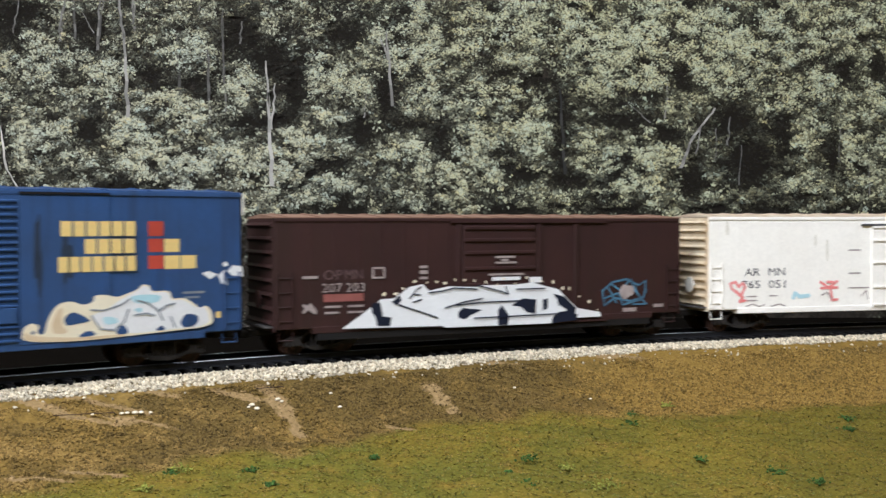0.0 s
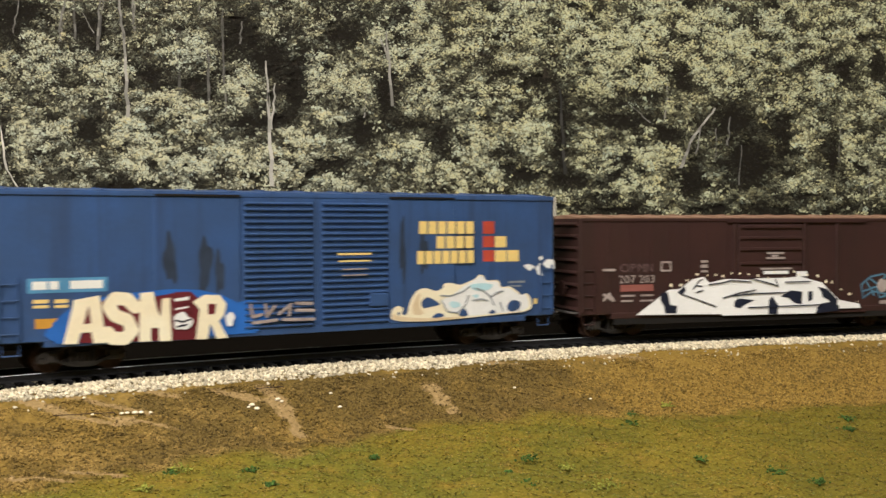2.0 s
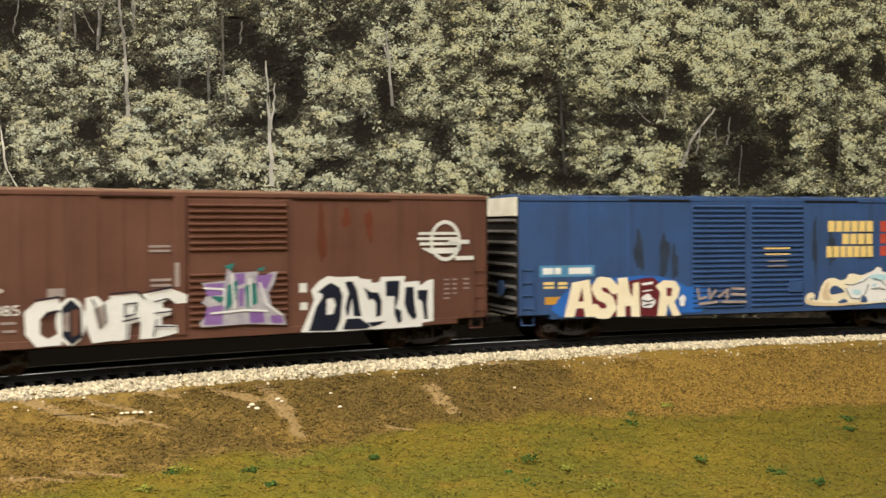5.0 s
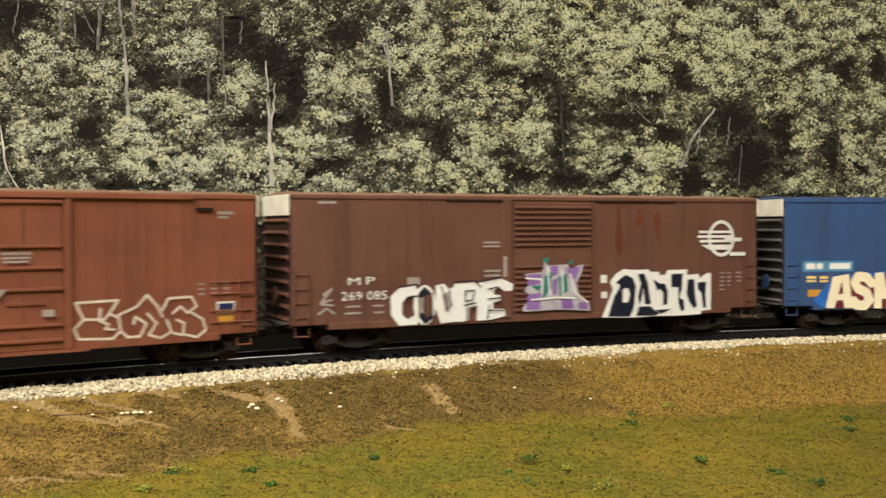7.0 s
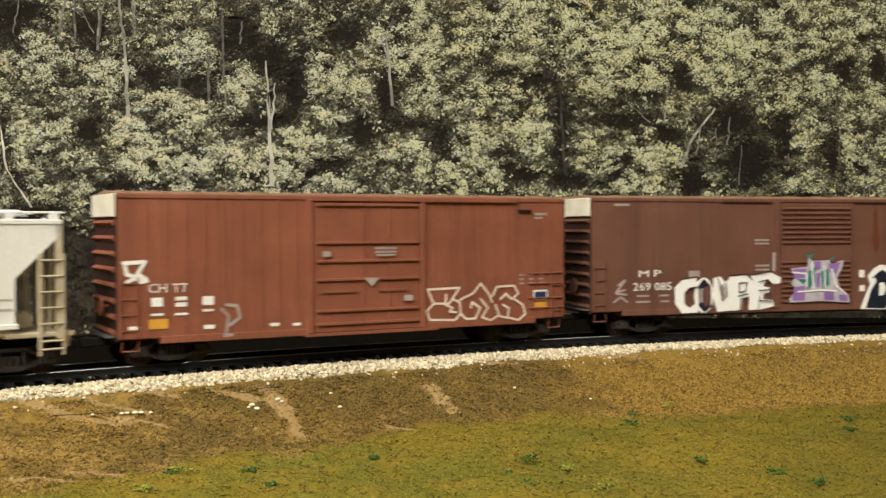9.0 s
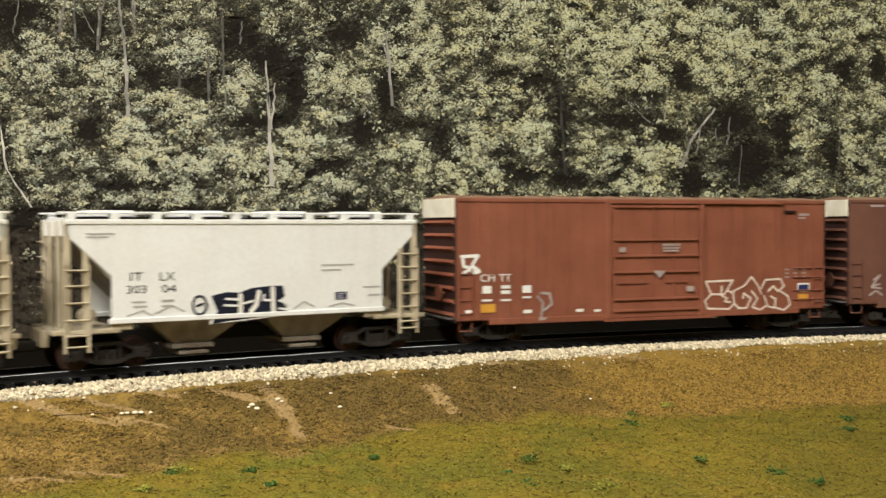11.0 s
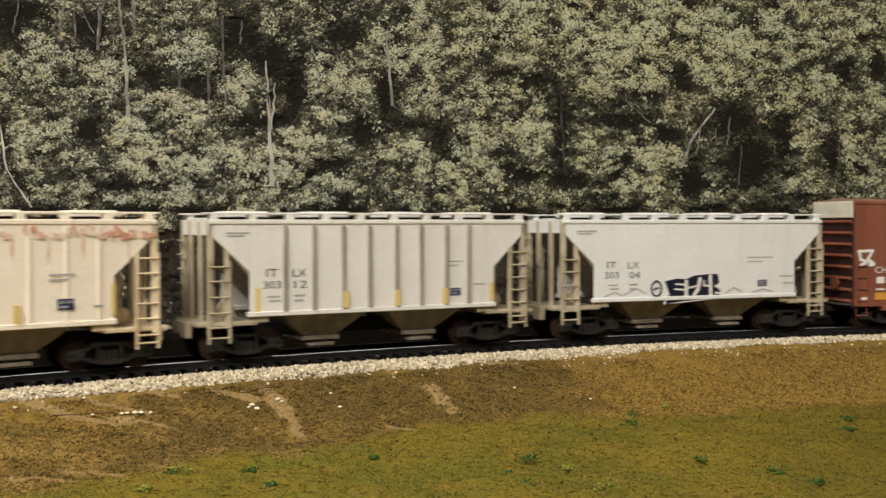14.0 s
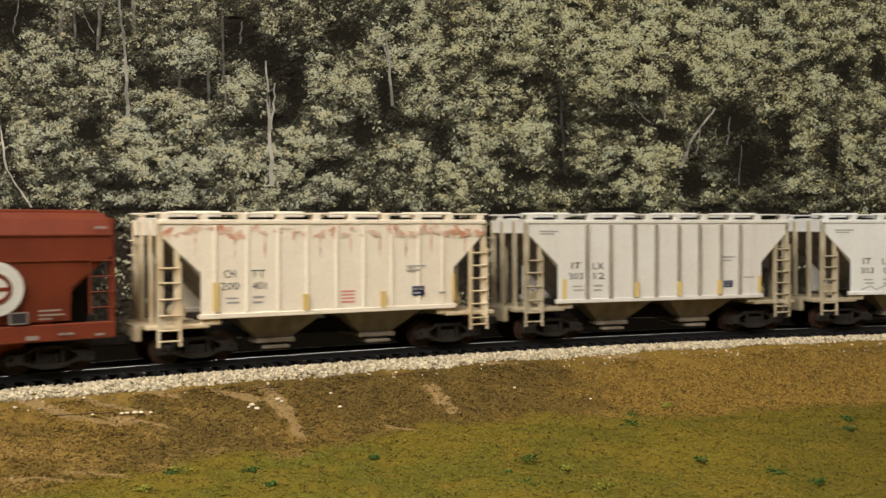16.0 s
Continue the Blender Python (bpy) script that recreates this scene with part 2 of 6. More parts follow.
# ---- the room ----
def room():
    bm = bmesh.new()
    box(bm, -2600, 2900, -2900, 1000, -1150, -1100)
    tagged(part("floor", bm, M_FLOOR), "grey painted concrete room floor", "floor", kind="structure")
    bm = bmesh.new()
    box(bm, -2600, 2900, -2900, 1000, 1300, 1350)
    tagged(part("ceiling", bm, M_CEIL), "plain off-white ceiling", "ceiling", kind="structure")
    for name, b in (("wall_north", (-2600, 2900, 900, 1000)), ("wall_south", (-2600, 2900, -2900, -2800)),
                    ("wall_west", (-2600, -2500, -2800, 900)), ("wall_east", (2800, 2900, -2800, 900))):
        bm = bmesh.new()
        box(bm, *b, -1100, 1300)
        tagged(part(name, bm, M_WALL), "plain painted room wall", "wall", kind="structure")
    for eye, _ in FIXTURES:
        e = tagged(new("ceiling_light"), "long white tilted fluorescent fixture aimed at the layout", "lamp", group="ceiling fixtures")
        e.matrix_basis = look(eye, AIM)
        bm = bmesh.new()
        box(bm, -540, 540, -150, 150, 3, 50, 4)
        part("housing", bm, M_CEIL, e)
        bm = bmesh.new()
        box(bm, -500, 500, -125, 125, -4, 2)
        part("diffuser", bm, M_TUBE, e, "glowing diffuser")
        bm = bmesh.new()
        rod(bm, (0, 0, 45), e.matrix_basis.inverted() @ Vector((eye[0], eye[1] - 0.1, 1.302)) * 1000, 12, 8)
        part("stem", bm, M_CEIL, e)
    bm = bmesh.new()
    box(bm, -1350, 1900, -1650, 880, -75, -45, 3)
    bench = tagged(new("layout_bench"), "plywood bench top carrying the railway layout", "table", kind="structure")
    part("top", bm, M_BENCH, bench)
    for x in (-1250, 1800):
        for y in (-1550, 780):
            bm = bmesh.new()
            box(bm, x - 40, x + 40, y - 40, y + 40, -1100, -75)
            part("leg", bm, M_BENCH, bench)


# ---- the land ----
BARE = [(470, 694, 22, 9), (484, 712, 20, 12), (500, 732, 15, 14), (516, 755, 12, 12), (527, 766, 10, 7), (415, 702, 55, 6), (762, 690, 18, 8), (776, 710, 16, 9), (796, 728, 10, 6),
        (150, 742, 90, 6), (240, 748, 70, 4), (60, 716, 70, 5), (180, 716, 90, 4), (1080, 632, 60, 5), (700, 760, 28, 3), (860, 642, 60, 4), (250, 692, 70, 4), (160, 838, 60, 4), (60, 850, 60, 5)]


def bare_patches():
    out = []
    for x, y, rx, ry in BARE:
        a, b, c = sight(x, y), sight(x + rx, y), sight(x, y + ry)
        e = sight(x, y - ry)
        out.append((a[0], a[1], abs(b[0] - a[0]) + 1e-4, max(abs(c[1] - e[1]) / 2, 0.002), (c[0] - e[0]) / (c[1] - e[1] - 1e-9)))
    return out


PATCHES = []


def zone(x, y, d):
    """Pigment of the land: bare tan earth, dry brown cover, or green field."""
    n1 = noise.noise((x * 22, y * 22, 1.3))
    n2 = noise.noise((x * 75, y * 75, 4.1))
    n3 = noise.noise((x * 260, y * 260, 7.7))
    edge = 0.067 + 0.012 * n1 + 0.008 * n2 + 0.004 * n3 + min(abs(x) * 0.14, 0.017)
    bare = 0.0
    for cx, cy, rx, ry, sh in PATCHES:
        dy = y - cy
        q = ((x - cx - dy * sh) / rx) ** 2 + (dy / ry) ** 2 + 0.6 * n2 + 0.6 * n3
        bare = max(bare, min(max((1.3 - q) * 1.7, 0), 1))
    return edge, bare, n1, n2, n3


TAN, DRY, DRYDARK = np.array((0.41, 0.28, 0.125)), np.array((0.325, 0.208, 0.050)), np.array((0.195, 0.132, 0.040))
# dimmed grass for the right side, where the light falls off
GRASS_DIM = np.array((0.175, 0.140, 0.024))
OCHRE = np.array((0.37, 0.245, 0.080))
GRASS, GRASS2, GRASS3 = np.array((0.245, 0.192, 0.030)), np.array((0.195, 0.180, 0.030)), np.array((0.285, 0.200, 0.036))


def land_colour(x, y, d):
    edge, bare, n1, n2, n3 = zone(x, y, d)
    w = min(max((d - edge) / 0.010 + 0.5 + 0.6 * n3, 0), 1)
    dull = 1.1 * math.exp(-((x + 0.035) / 0.085) ** 2)
    dry = DRY + (DRYDARK - DRY) * min(max(dull - 0.05 - 0.9 * n1 - 0.6 * n2 + 0.5 * n3, 0), 1)
    dry = dry + (OCHRE - dry) * min(max(-0.25 - 5 * (x + 0.06) + 1.2 * n2 - 0.6 * n3, 0), 0.75)
    g = GRASS + (GRASS2 - GRASS) * min(max(0.45 + 1.3 * n1 + n2, 0), 1)
    g = g + (GRASS3 - g) * min(max(-n2 * 1.2 - 0.15 + 0.8 * n3, 0), 1)
    # grass darkens towards the right: light falloff put into the pigment
    g = g + (GRASS_DIM - g) * min(max((x - 0.02) / 0.16 + 0.6 * n1 + 0.3 * n2, 0), 0.8)
    c = dry * (1 - w) + g * w
    return (c * (1 - bare) + TAN * bare) * 0.67, bare, w


def ground():
    PATCHES.extend(bare_patches())
    ss = list(np.linspace(-2.9, -0.42, 90)) + list(np.arange(-0.41, 0.52, 0.0016)) + list(np.linspace(0.53, 3.2888, 90))
    ds = [-0.21, -0.18, -0.15, -0.1] + list(np.linspace(-0.08, -0.012, 12)) + list(np.arange(-0.008, 0.20, 0.0016)) \
        + list(np.arange(0.202, 0.34, 0.004)) + [0.36, 0.4, 0.5, 0.65, 0.8, 0.95, 0.983]
    verts, faces, cols = [], [], []
    nd = len(ds)
    for s in ss:
        fine = -0.42 < s < 0.53
        for d in ds:
            x, y, _ = track(s, d)
            z = bank(d)
            if fine and 0.02 < d < 0.36:
                k = min((d - 0.02) / 0.02, 1)
                z += k * (0.0016 * noise.noise((x * 40, y * 40, 0)) + 0.0009 * noise.noise((x * 140, y * 140, 3))
                          + 0.0006 * noise.noise((x * 420, y * 420, 5)))
            verts.append((x, y, z))
    for i in range(len(ss) - 1):
        for j in range(nd - 1):
            a = i * nd + j
            faces.append((a, a + 1, a + nd + 1, a + nd))
            x, y, _ = verts[a]
            # near-black under and behind the train: its shade is put into the colour
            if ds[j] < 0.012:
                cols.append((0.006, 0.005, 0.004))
            else:
                cols.append(land_colour(x, y, ds[j])[0])
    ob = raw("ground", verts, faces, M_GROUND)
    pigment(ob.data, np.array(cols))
    for p in ob.data.polygons:
        p.use_smooth = True
    tagged(ob, "brown embankment running down to a green model field", "ground", kind="structure")


OCTA_V = np.array([(1, 0, 0), (-1, 0, 0), (0, 1, 0), (0, -1, 0), (0, 0, 1), (0, 0, -1)], dtype=float)
OCTA_F = np.array([(0, 2, 4), (2, 1, 4), (1, 3, 4), (3, 0, 4), (2, 0, 5), (1, 2, 5), (3, 1, 5), (0, 3, 5)])
rng = np.random.default_rng(4)


def crumbs(name, centres, sizes, mat, cols=None, squash=0.7, base_v=None, base_f=None):
    """Thousands of irregular crumbs as one mesh."""
    bv, bf = (OCTA_V, OCTA_F) if base_v is None else (base_v, base_f)
    n, k = len(centres), len(bv)
    c = np.asarray(centres)
    v = bv[None] * (1 + rng.uniform(-0.35, 0.35, (n, k, 1))) * np.asarray(sizes)[:, None, None]
    a = rng.uniform(0, 6.283, n)
    t = rng.uniform(-0.6, 0.6, n)
    ca, sa, ct, st = np.cos(a), np.sin(a), np.cos(t), np.sin(t)
    x, y, z = v[..., 0], v[..., 1], v[..., 2] * squash
    x, z = x * ct[:, None] - z * st[:, None], x * st[:, None] + z * ct[:, None]
    x, y = x * ca[:, None] - y * sa[:, None], x * sa[:, None] + y * ca[:, None]
    v = np.stack([x, y, z], -1) + c[:, None, :]
    f = bf[None] + (np.arange(n) * k)[:, None, None]
    me = bpy.data.meshes.new(name)
    me.from_pydata(v.reshape(-1, 3), [], f.reshape(-1, bf.shape[1]).tolist())
    me.materials.append(mat)
    if cols is not None:
        pigment(me, np.repeat(np.asarray(cols), len(bf), axis=0))
    return new(name, me)


def turf():
    dry, dry_s, dry_c, grn, grn_s, grn_c = [], [], [], [], [], []
    tries = 0
    while len(dry) + len(grn) < 105000 and tries < 360000:
        tries += 1
        s, d = rng.uniform(-0.36, 0.42), 0.026 + 0.30 * rng.random() ** 1.5
        x, y, _ = track(s, d)
        if abs(x) > 0.46 * y + 0.02 or y < 0.2:
            continue
        c, bare, w = land_colour(x, y, d)
        if rng.random() < bare * 0.85:
            continue
        z = bank(d) + 0.0016 * noise.noise((x * 40, y * 40, 0)) + 0.0009 * noise.noise((x * 140, y * 140, 3))
        clump = noise.noise((x * 300, y * 300, 9))
        if w < 0.5:
            r = rng.uniform(0.00022, 0.00062) * (1 + 0.6 * clump)
            dry.append((x, y, z + r * 0.3))
            dry_s.append(r)
            dry_c.append(c * rng.uniform(0.45, 1.5))
        else:
            r = rng.uniform(0.0002, 0.00052)
            grn.append((x, y, z + r * 0.15))
            grn_s.append(r)
            grn_c.append(c * rng.uniform(0.5, 1.6) * np.array((rng.uniform(0.8, 1.2), 1.0, rng.uniform(0.7, 1.5))))
    tagged(crumbs("dry_turf", dry, dry_s, M_TURF, dry_c), "rough olive-brown ground foam on the embankment", "turf", kind="stuff")
    tagged(crumbs("grass_turf", grn, grn_s, M_TURF, grn_c, 0.35), "fine yellow-green ground foam field", "grass", kind="stuff")


# ---- railway track ----
def permanent_way():
    tr = tagged(new("railway_track"), "curved model track with black rails and sleepers on pale ballast", "railway track", kind="structure")
    steps = np.linspace(-1.75, 1.75, 420)
    for g in (-0.0088, 0.0088):
        for name, mat, prof in (("rail", M_STEEL, [(-1.0, -2.3), (1.0, -2.3), (0.35, -1.7), (0.35, -0.6), (0.55, -0.15), (-0.55, -0.15), (-0.35, -0.6), (-0.35, -1.7)]),
                                ("rail_head", M_SHINE, [(-0.5, -0.16), (0.5, -0.16), (0.42, 0.0), (-0.42, 0.0)])):
            verts, faces = [], []
            n = len(prof)
            for s in steps:
                for o, z in prof:
                    x, y, _ = track(s, g + o * MM)
                    verts.append((x, y, z * MM))
            for i in range(len(steps) - 1):
                for j in range(n):
                    faces.append((i * n + j, i * n + (j + 1) % n, (i + 1) * n + (j + 1) % n, (i + 1) * n + j))
            ob = raw(name, verts, faces, mat)
            if name == "rail":
                rail, ob.parent = ob, tr
            else:
                ob.parent = rail
    bm = bmesh.new()
    box(bm, -1.1, 1.1, -15, 15, -4.2, -2.3, 0.15)
    tie = mesh_of("sleeper", bm, M_TIE)
    bm = bmesh.new()
    for i in range(-290, 291):
        s = i * 0.006
        x, y, h = track(s)
        if -0.8 < s < 0.95:
            ob = new("sleeper", tie)
            ob.parent, ob.matrix_basis = tr, pose(x, y, 0, 0, 0, h)
        else:
            m = pose(x, y, 0, 0, 0, h)
            k = len(bm.verts)
            box(bm, -1.1, 1.1, -15, 15, -4.2, -2.3)
            bm.verts.ensure_lookup_table()
            for v in bm.verts[k:]:
                v.co = m @ v.co
    tagged(part("far_sleepers", bm, M_TIE, tr), kind="stuff")


def ballast():
    c, r = [], []
    for _ in range(28000):
        s = rng.uniform(-0.36, 0.46)
        d = rng.uniform(0.0140, 0.0248) if rng.random() < 0.8 else rng.uniform(-0.026, 0.0075)
        if d > 0.0222 and rng.random() < (d - 0.0222) / 0.0030:
            continue
        if d > 0.0242 - 0.0050 * min(max((s + 0.10) / 0.35, 0), 1) - 0.0026 * min(max((-0.06 - s) / 0.16, 0), 1) - 0.0022 * noise.noise((s * 38, 0, 0)):
            continue
        x, y, _ = track(s, d)
        top = np.interp(d, [-0.03, -0.02, -0.0125, -0.0105, 0.0105, 0.0135, 0.0165, 0.0205, 0.0250],
                        [-0.0078, -0.004, -0.0022, -0.003, -0.003, -0.0036, -0.0037, -0.0051, -0.0074])
        if abs(d) < 0.0095:
            top = -0.0034
        z = top - 0.0012 * rng.random() ** 2
        c.append((x, y, z))
        r.append(rng.uniform(0.0006, 0.00105))
    for _ in range(160):                              # strays on the slope
        s, d = rng.uniform(-0.3, 0.4), 0.0235 + 0.006 * rng.random() ** 2
        x, y, _ = track(s, d)
        c.append((x, y, bank(d) + 0.0003))
        r.append(rng.uniform(0.0004, 0.0008))
    tagged(crumbs("ballast", c, r, M_STONE, squash=0.8), "coarse cream-white crushed stone ballast", "gravel", kind="stuff")


# ---- the printed backdrop ----
BY = 0.66
LEAF = 0.56
PR = BY / 1894                                        # one grid step of the print


def spot(px, py, lift=0.0):
    return ((px - 784) * PR, BY - lift, HC + (402 - py) * PR)


def backdrop():
    bd = tagged(new("backdrop"), "printed photograph of a dense summer hillside forest on a flat board", "backdrop", kind="structure")
    bm = bmesh.new()
    box(bm, -1250, 1650, BY * 1000 + 0.5, BY * 1000 + 12, -45, 420, 1)
    part("board", bm, M_BOARD, bd)
    # crowns: place, half width, half height, brightness
    west = [(75, 78, 62, 20, .55), (50, 125, 70, 34, .46), (135, 100, 48, 22, .42), (196, 140, 40, 34, .60), (150, 170, 58, 28, .42), (28, 190, 40, 24, .36),
            (58, 250, 36, 50, .56), (112, 235, 32, 36, .44), (140, 290, 34, 22, .42), (232, 236, 58, 26, .76), (262, 282, 62, 26, .74), (284, 178, 36, 22, .70),
            (336, 202, 46, 34, .60), (344, 98, 50, 30, .66), (334, 60, 32, 20, .52), (268, 88, 24, 22, .36), (438, 152, 40, 36, .66), (352, 292, 40, 32, .68)]
    middle = [(402, 272, 40, 22, .58), (444, 304, 60, 26, .56), (534, 256, 48, 30, .60), (592, 152, 50, 36, .60), (640, 164, 30, 30, .50), (566, 204, 44, 18, .56),
              (566, 108, 26, 16, .52), (506, 304, 62, 26, .50), (572, 326, 60, 18, .50), (622, 268, 36, 26, .34), (724, 112, 50, 34, .60), (680, 60, 26, 22, .62),
              (744, 52, 40, 34, .50), (742, 186, 42, 36, .46), (722, 274, 42, 26, .54), (776, 312, 32, 26, .60), (460, 210, 60, 14, .20), (540, 60, 60, 40, .22)]
    inner = [(808, 84, 56, 28, .64), (902, 64, 52, 44, .54), (934, 28, 44, 24, .56), (918, 112, 44, 18, .50), (876, 166, 64, 24, .52), (824, 196, 36, 22, .46),
             (940, 238, 46, 40, .76), (850, 258, 52, 44, .60), (960, 292, 32, 14, .54), (806, 334, 24, 22, .60), (876, 322, 34, 20, .54), (1032, 62, 42, 38, .80),
             (1130, 76, 66, 32, .80), (1082, 104, 46, 24, .62), (1062, 152, 46, 30, .66), (1150, 148, 40, 36, .64), (1000, 130, 24, 40, .36), (1180, 20, 80, 24, .50)]
    east = [(1252, 60, 52, 36, .70), (1312, 78, 50, 28, .76), (1364, 54, 42, 34, .64), (1252, 132, 42, 26, .60), (1296, 160, 34, 20, .74), (1384, 96, 22, 24, .60),
            (1340, 132, 42, 26, .46), (1062, 266, 46, 30, .56), (1160, 284, 48, 36, .76), (1118, 330, 44, 22, .66), (1060, 310, 34, 18, .48), (1384, 186, 32, 26, .62),
            (1442, 166, 48, 36, .56), (1432, 250, 38, 40, .52), (1482, 52, 60, 42, .46), (1422, 84, 32, 32, .52), (1532, 52, 42, 44, .40), (1542, 184, 32, 42, .60)]
    more = [(1530, 264, 34, 30, .54), (1436, 324, 44, 28, .54), (1542, 324, 34, 32, .60), (1484, 216, 26, 34, .46), (1250, 312, 28, 22, .36), (1410, 20, 60, 20, .44),
            (1010, 20, 40, 22, .50), (840, 30, 40, 22, .46), (100, 340, 110, 18, .34), (300, 346, 110, 18, .44), (520, 352, 110, 18, .34), (1320, 350, 60, 16, .26),
            (720, 356, 90, 16, .32), (960, 356, 80, 16, .30), (1200, 356, 80, 16, .36), (470, 40, 50, 30, .20), (600, 70, 40, 24, .18)]
    # gaps into the dark wood
    gaps = [(40, 22, 52, 22), (160, 50, 36, 30), (424, 66, 40, 46), (480, 108, 36, 34), (526, 160, 24, 48), (470, 214, 66, 14), (612, 62, 40, 26), (684, 170, 22, 50),
            (350, 148, 34, 14), (166, 232, 26, 30), (990, 230, 15, 84), (900, 130, 26, 12), (954, 142, 26, 14), (926, 312, 34, 14), (1204, 140, 22, 26), (1104, 216, 56, 14),
            (1222, 322, 22, 34)]
    gaps += [(1292, 214, 40, 34), (1330, 286, 40, 44), (1384, 246, 16, 50), (1492, 128, 18, 20), (1550, 124, 16, 26), (1470, 282, 16, 40), (722, 222, 40, 13),
             (1006, 322, 36, 16), (270, 138, 24, 24), (644, 236, 26, 34), (220, 330, 40, 10), (1180, 240, 26, 18), (780, 236, 16, 24), (590, 290, 40, 14), (20, 60, 20, 24)]

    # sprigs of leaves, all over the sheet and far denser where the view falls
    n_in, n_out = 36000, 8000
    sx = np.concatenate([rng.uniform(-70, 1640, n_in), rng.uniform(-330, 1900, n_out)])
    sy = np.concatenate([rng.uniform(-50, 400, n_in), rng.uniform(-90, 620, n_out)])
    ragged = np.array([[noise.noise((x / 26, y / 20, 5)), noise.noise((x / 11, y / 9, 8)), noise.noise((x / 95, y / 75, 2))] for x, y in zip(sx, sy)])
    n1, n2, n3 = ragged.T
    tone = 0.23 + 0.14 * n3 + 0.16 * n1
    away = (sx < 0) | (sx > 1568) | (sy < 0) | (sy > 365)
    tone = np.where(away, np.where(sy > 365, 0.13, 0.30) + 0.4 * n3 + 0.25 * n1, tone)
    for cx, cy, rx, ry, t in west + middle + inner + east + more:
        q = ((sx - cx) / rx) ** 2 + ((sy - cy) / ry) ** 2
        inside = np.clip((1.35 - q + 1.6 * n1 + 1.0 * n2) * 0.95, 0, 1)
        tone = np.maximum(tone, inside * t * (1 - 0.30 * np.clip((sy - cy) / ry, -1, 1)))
    for cx, cy, rx, ry in gaps:
        q = ((sx - cx) / rx) ** 2 + ((sy - cy) / ry) ** 2
        tone *= 1 - 0.90 * np.clip((1.35 - q + 1.2 * n1 + 1.0 * n2) * 1.0, 0, 1)
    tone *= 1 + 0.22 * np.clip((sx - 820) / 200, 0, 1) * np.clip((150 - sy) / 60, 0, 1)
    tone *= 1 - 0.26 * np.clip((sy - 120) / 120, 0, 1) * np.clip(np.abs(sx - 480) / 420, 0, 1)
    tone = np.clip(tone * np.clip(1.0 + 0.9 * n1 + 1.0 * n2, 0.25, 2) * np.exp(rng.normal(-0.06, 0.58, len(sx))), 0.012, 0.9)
    droop = rng.normal(0, 0.35, len(sx)) + 0.5 * n3
    count = rng.integers(6, 12, len(sx))
    i = np.repeat(np.arange(len(sx)), count)
    m = len(i)
    u, v = rng.normal(0, 1, m) * 5.4, rng.normal(0, 1, m) * 2.2
    px = sx[i] + u * np.cos(droop[i]) - v * np.sin(droop[i])
    py = sy[i] + u * np.sin(droop[i]) + v * np.cos(droop[i]) + 0.03 * u * u
    size = rng.uniform(1.1, 3.7, m) * np.where(py > 190, 1.15, 0.9)
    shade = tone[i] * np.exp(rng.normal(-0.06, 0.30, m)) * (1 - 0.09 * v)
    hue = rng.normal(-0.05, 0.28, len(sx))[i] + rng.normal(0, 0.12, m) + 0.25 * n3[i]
    order = np.argsort(np.log(shade + 0.02) + rng.normal(0, 0.3, m) + rng.normal(0, 0.35, len(sx))[i])
    lift = np.empty(m)
    lift[order] = 0.0002 + np.floor(np.arange(m) / m * 3000) * 1e-6
    a = rng.normal(0, 0.7, m)
    ca, sa = np.cos(a), np.sin(a)
    ln, wd = size * rng.uniform(0.8, 1.35, m), size * rng.uniform(0.32, 0.62, m)
    corners = []
    for dx, dy in ((ln, 0), (0, wd), (-0.8 * ln, 0), (0, -wd)):
        qx, qy = px + dx * ca - dy * sa, py + dx * sa + dy * ca
        corners.append(np.stack([(qx - 784) * PR, BY - lift, HC + (402 - qy) * PR], -1))
    quads = np.stack(corners, 1).reshape(-1, 3)
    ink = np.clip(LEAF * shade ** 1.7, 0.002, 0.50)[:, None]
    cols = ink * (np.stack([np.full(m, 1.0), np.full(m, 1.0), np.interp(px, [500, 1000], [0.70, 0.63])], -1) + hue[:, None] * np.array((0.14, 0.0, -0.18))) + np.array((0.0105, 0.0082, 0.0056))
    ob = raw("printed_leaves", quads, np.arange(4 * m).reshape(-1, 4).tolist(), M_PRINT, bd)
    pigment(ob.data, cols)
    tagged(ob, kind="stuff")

    def trunk(x0, y0, x1, y1, w, tone, lift):
        me_q = []
        n = 7
        for i in range(n + 1):
            k = i / n
            x = x0 + (x1 - x0) * k + (rng.uniform(-2, 2) if 0 < i < n else 0)
            y = y0 + (y1 - y0) * k
            ww = 0.75 * w * (0.55 + 0.45 * k)
            me_q += [spot(x - ww / 2, y, lift), spot(x + ww / 2, y, lift)]
        bmv = bmesh.new()
        vs = [bmv.verts.new(v) for v in me_q]
        for i in range(n):
            bmv.faces.new((vs[2 * i], vs[2 * i + 1], vs[2 * i + 3], vs[2 * i + 2]))
        ob = part("printed_trunk", bmv, M_PRINT, bd)
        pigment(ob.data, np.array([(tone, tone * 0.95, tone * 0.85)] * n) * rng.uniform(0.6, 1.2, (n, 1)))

    back = 0.0023
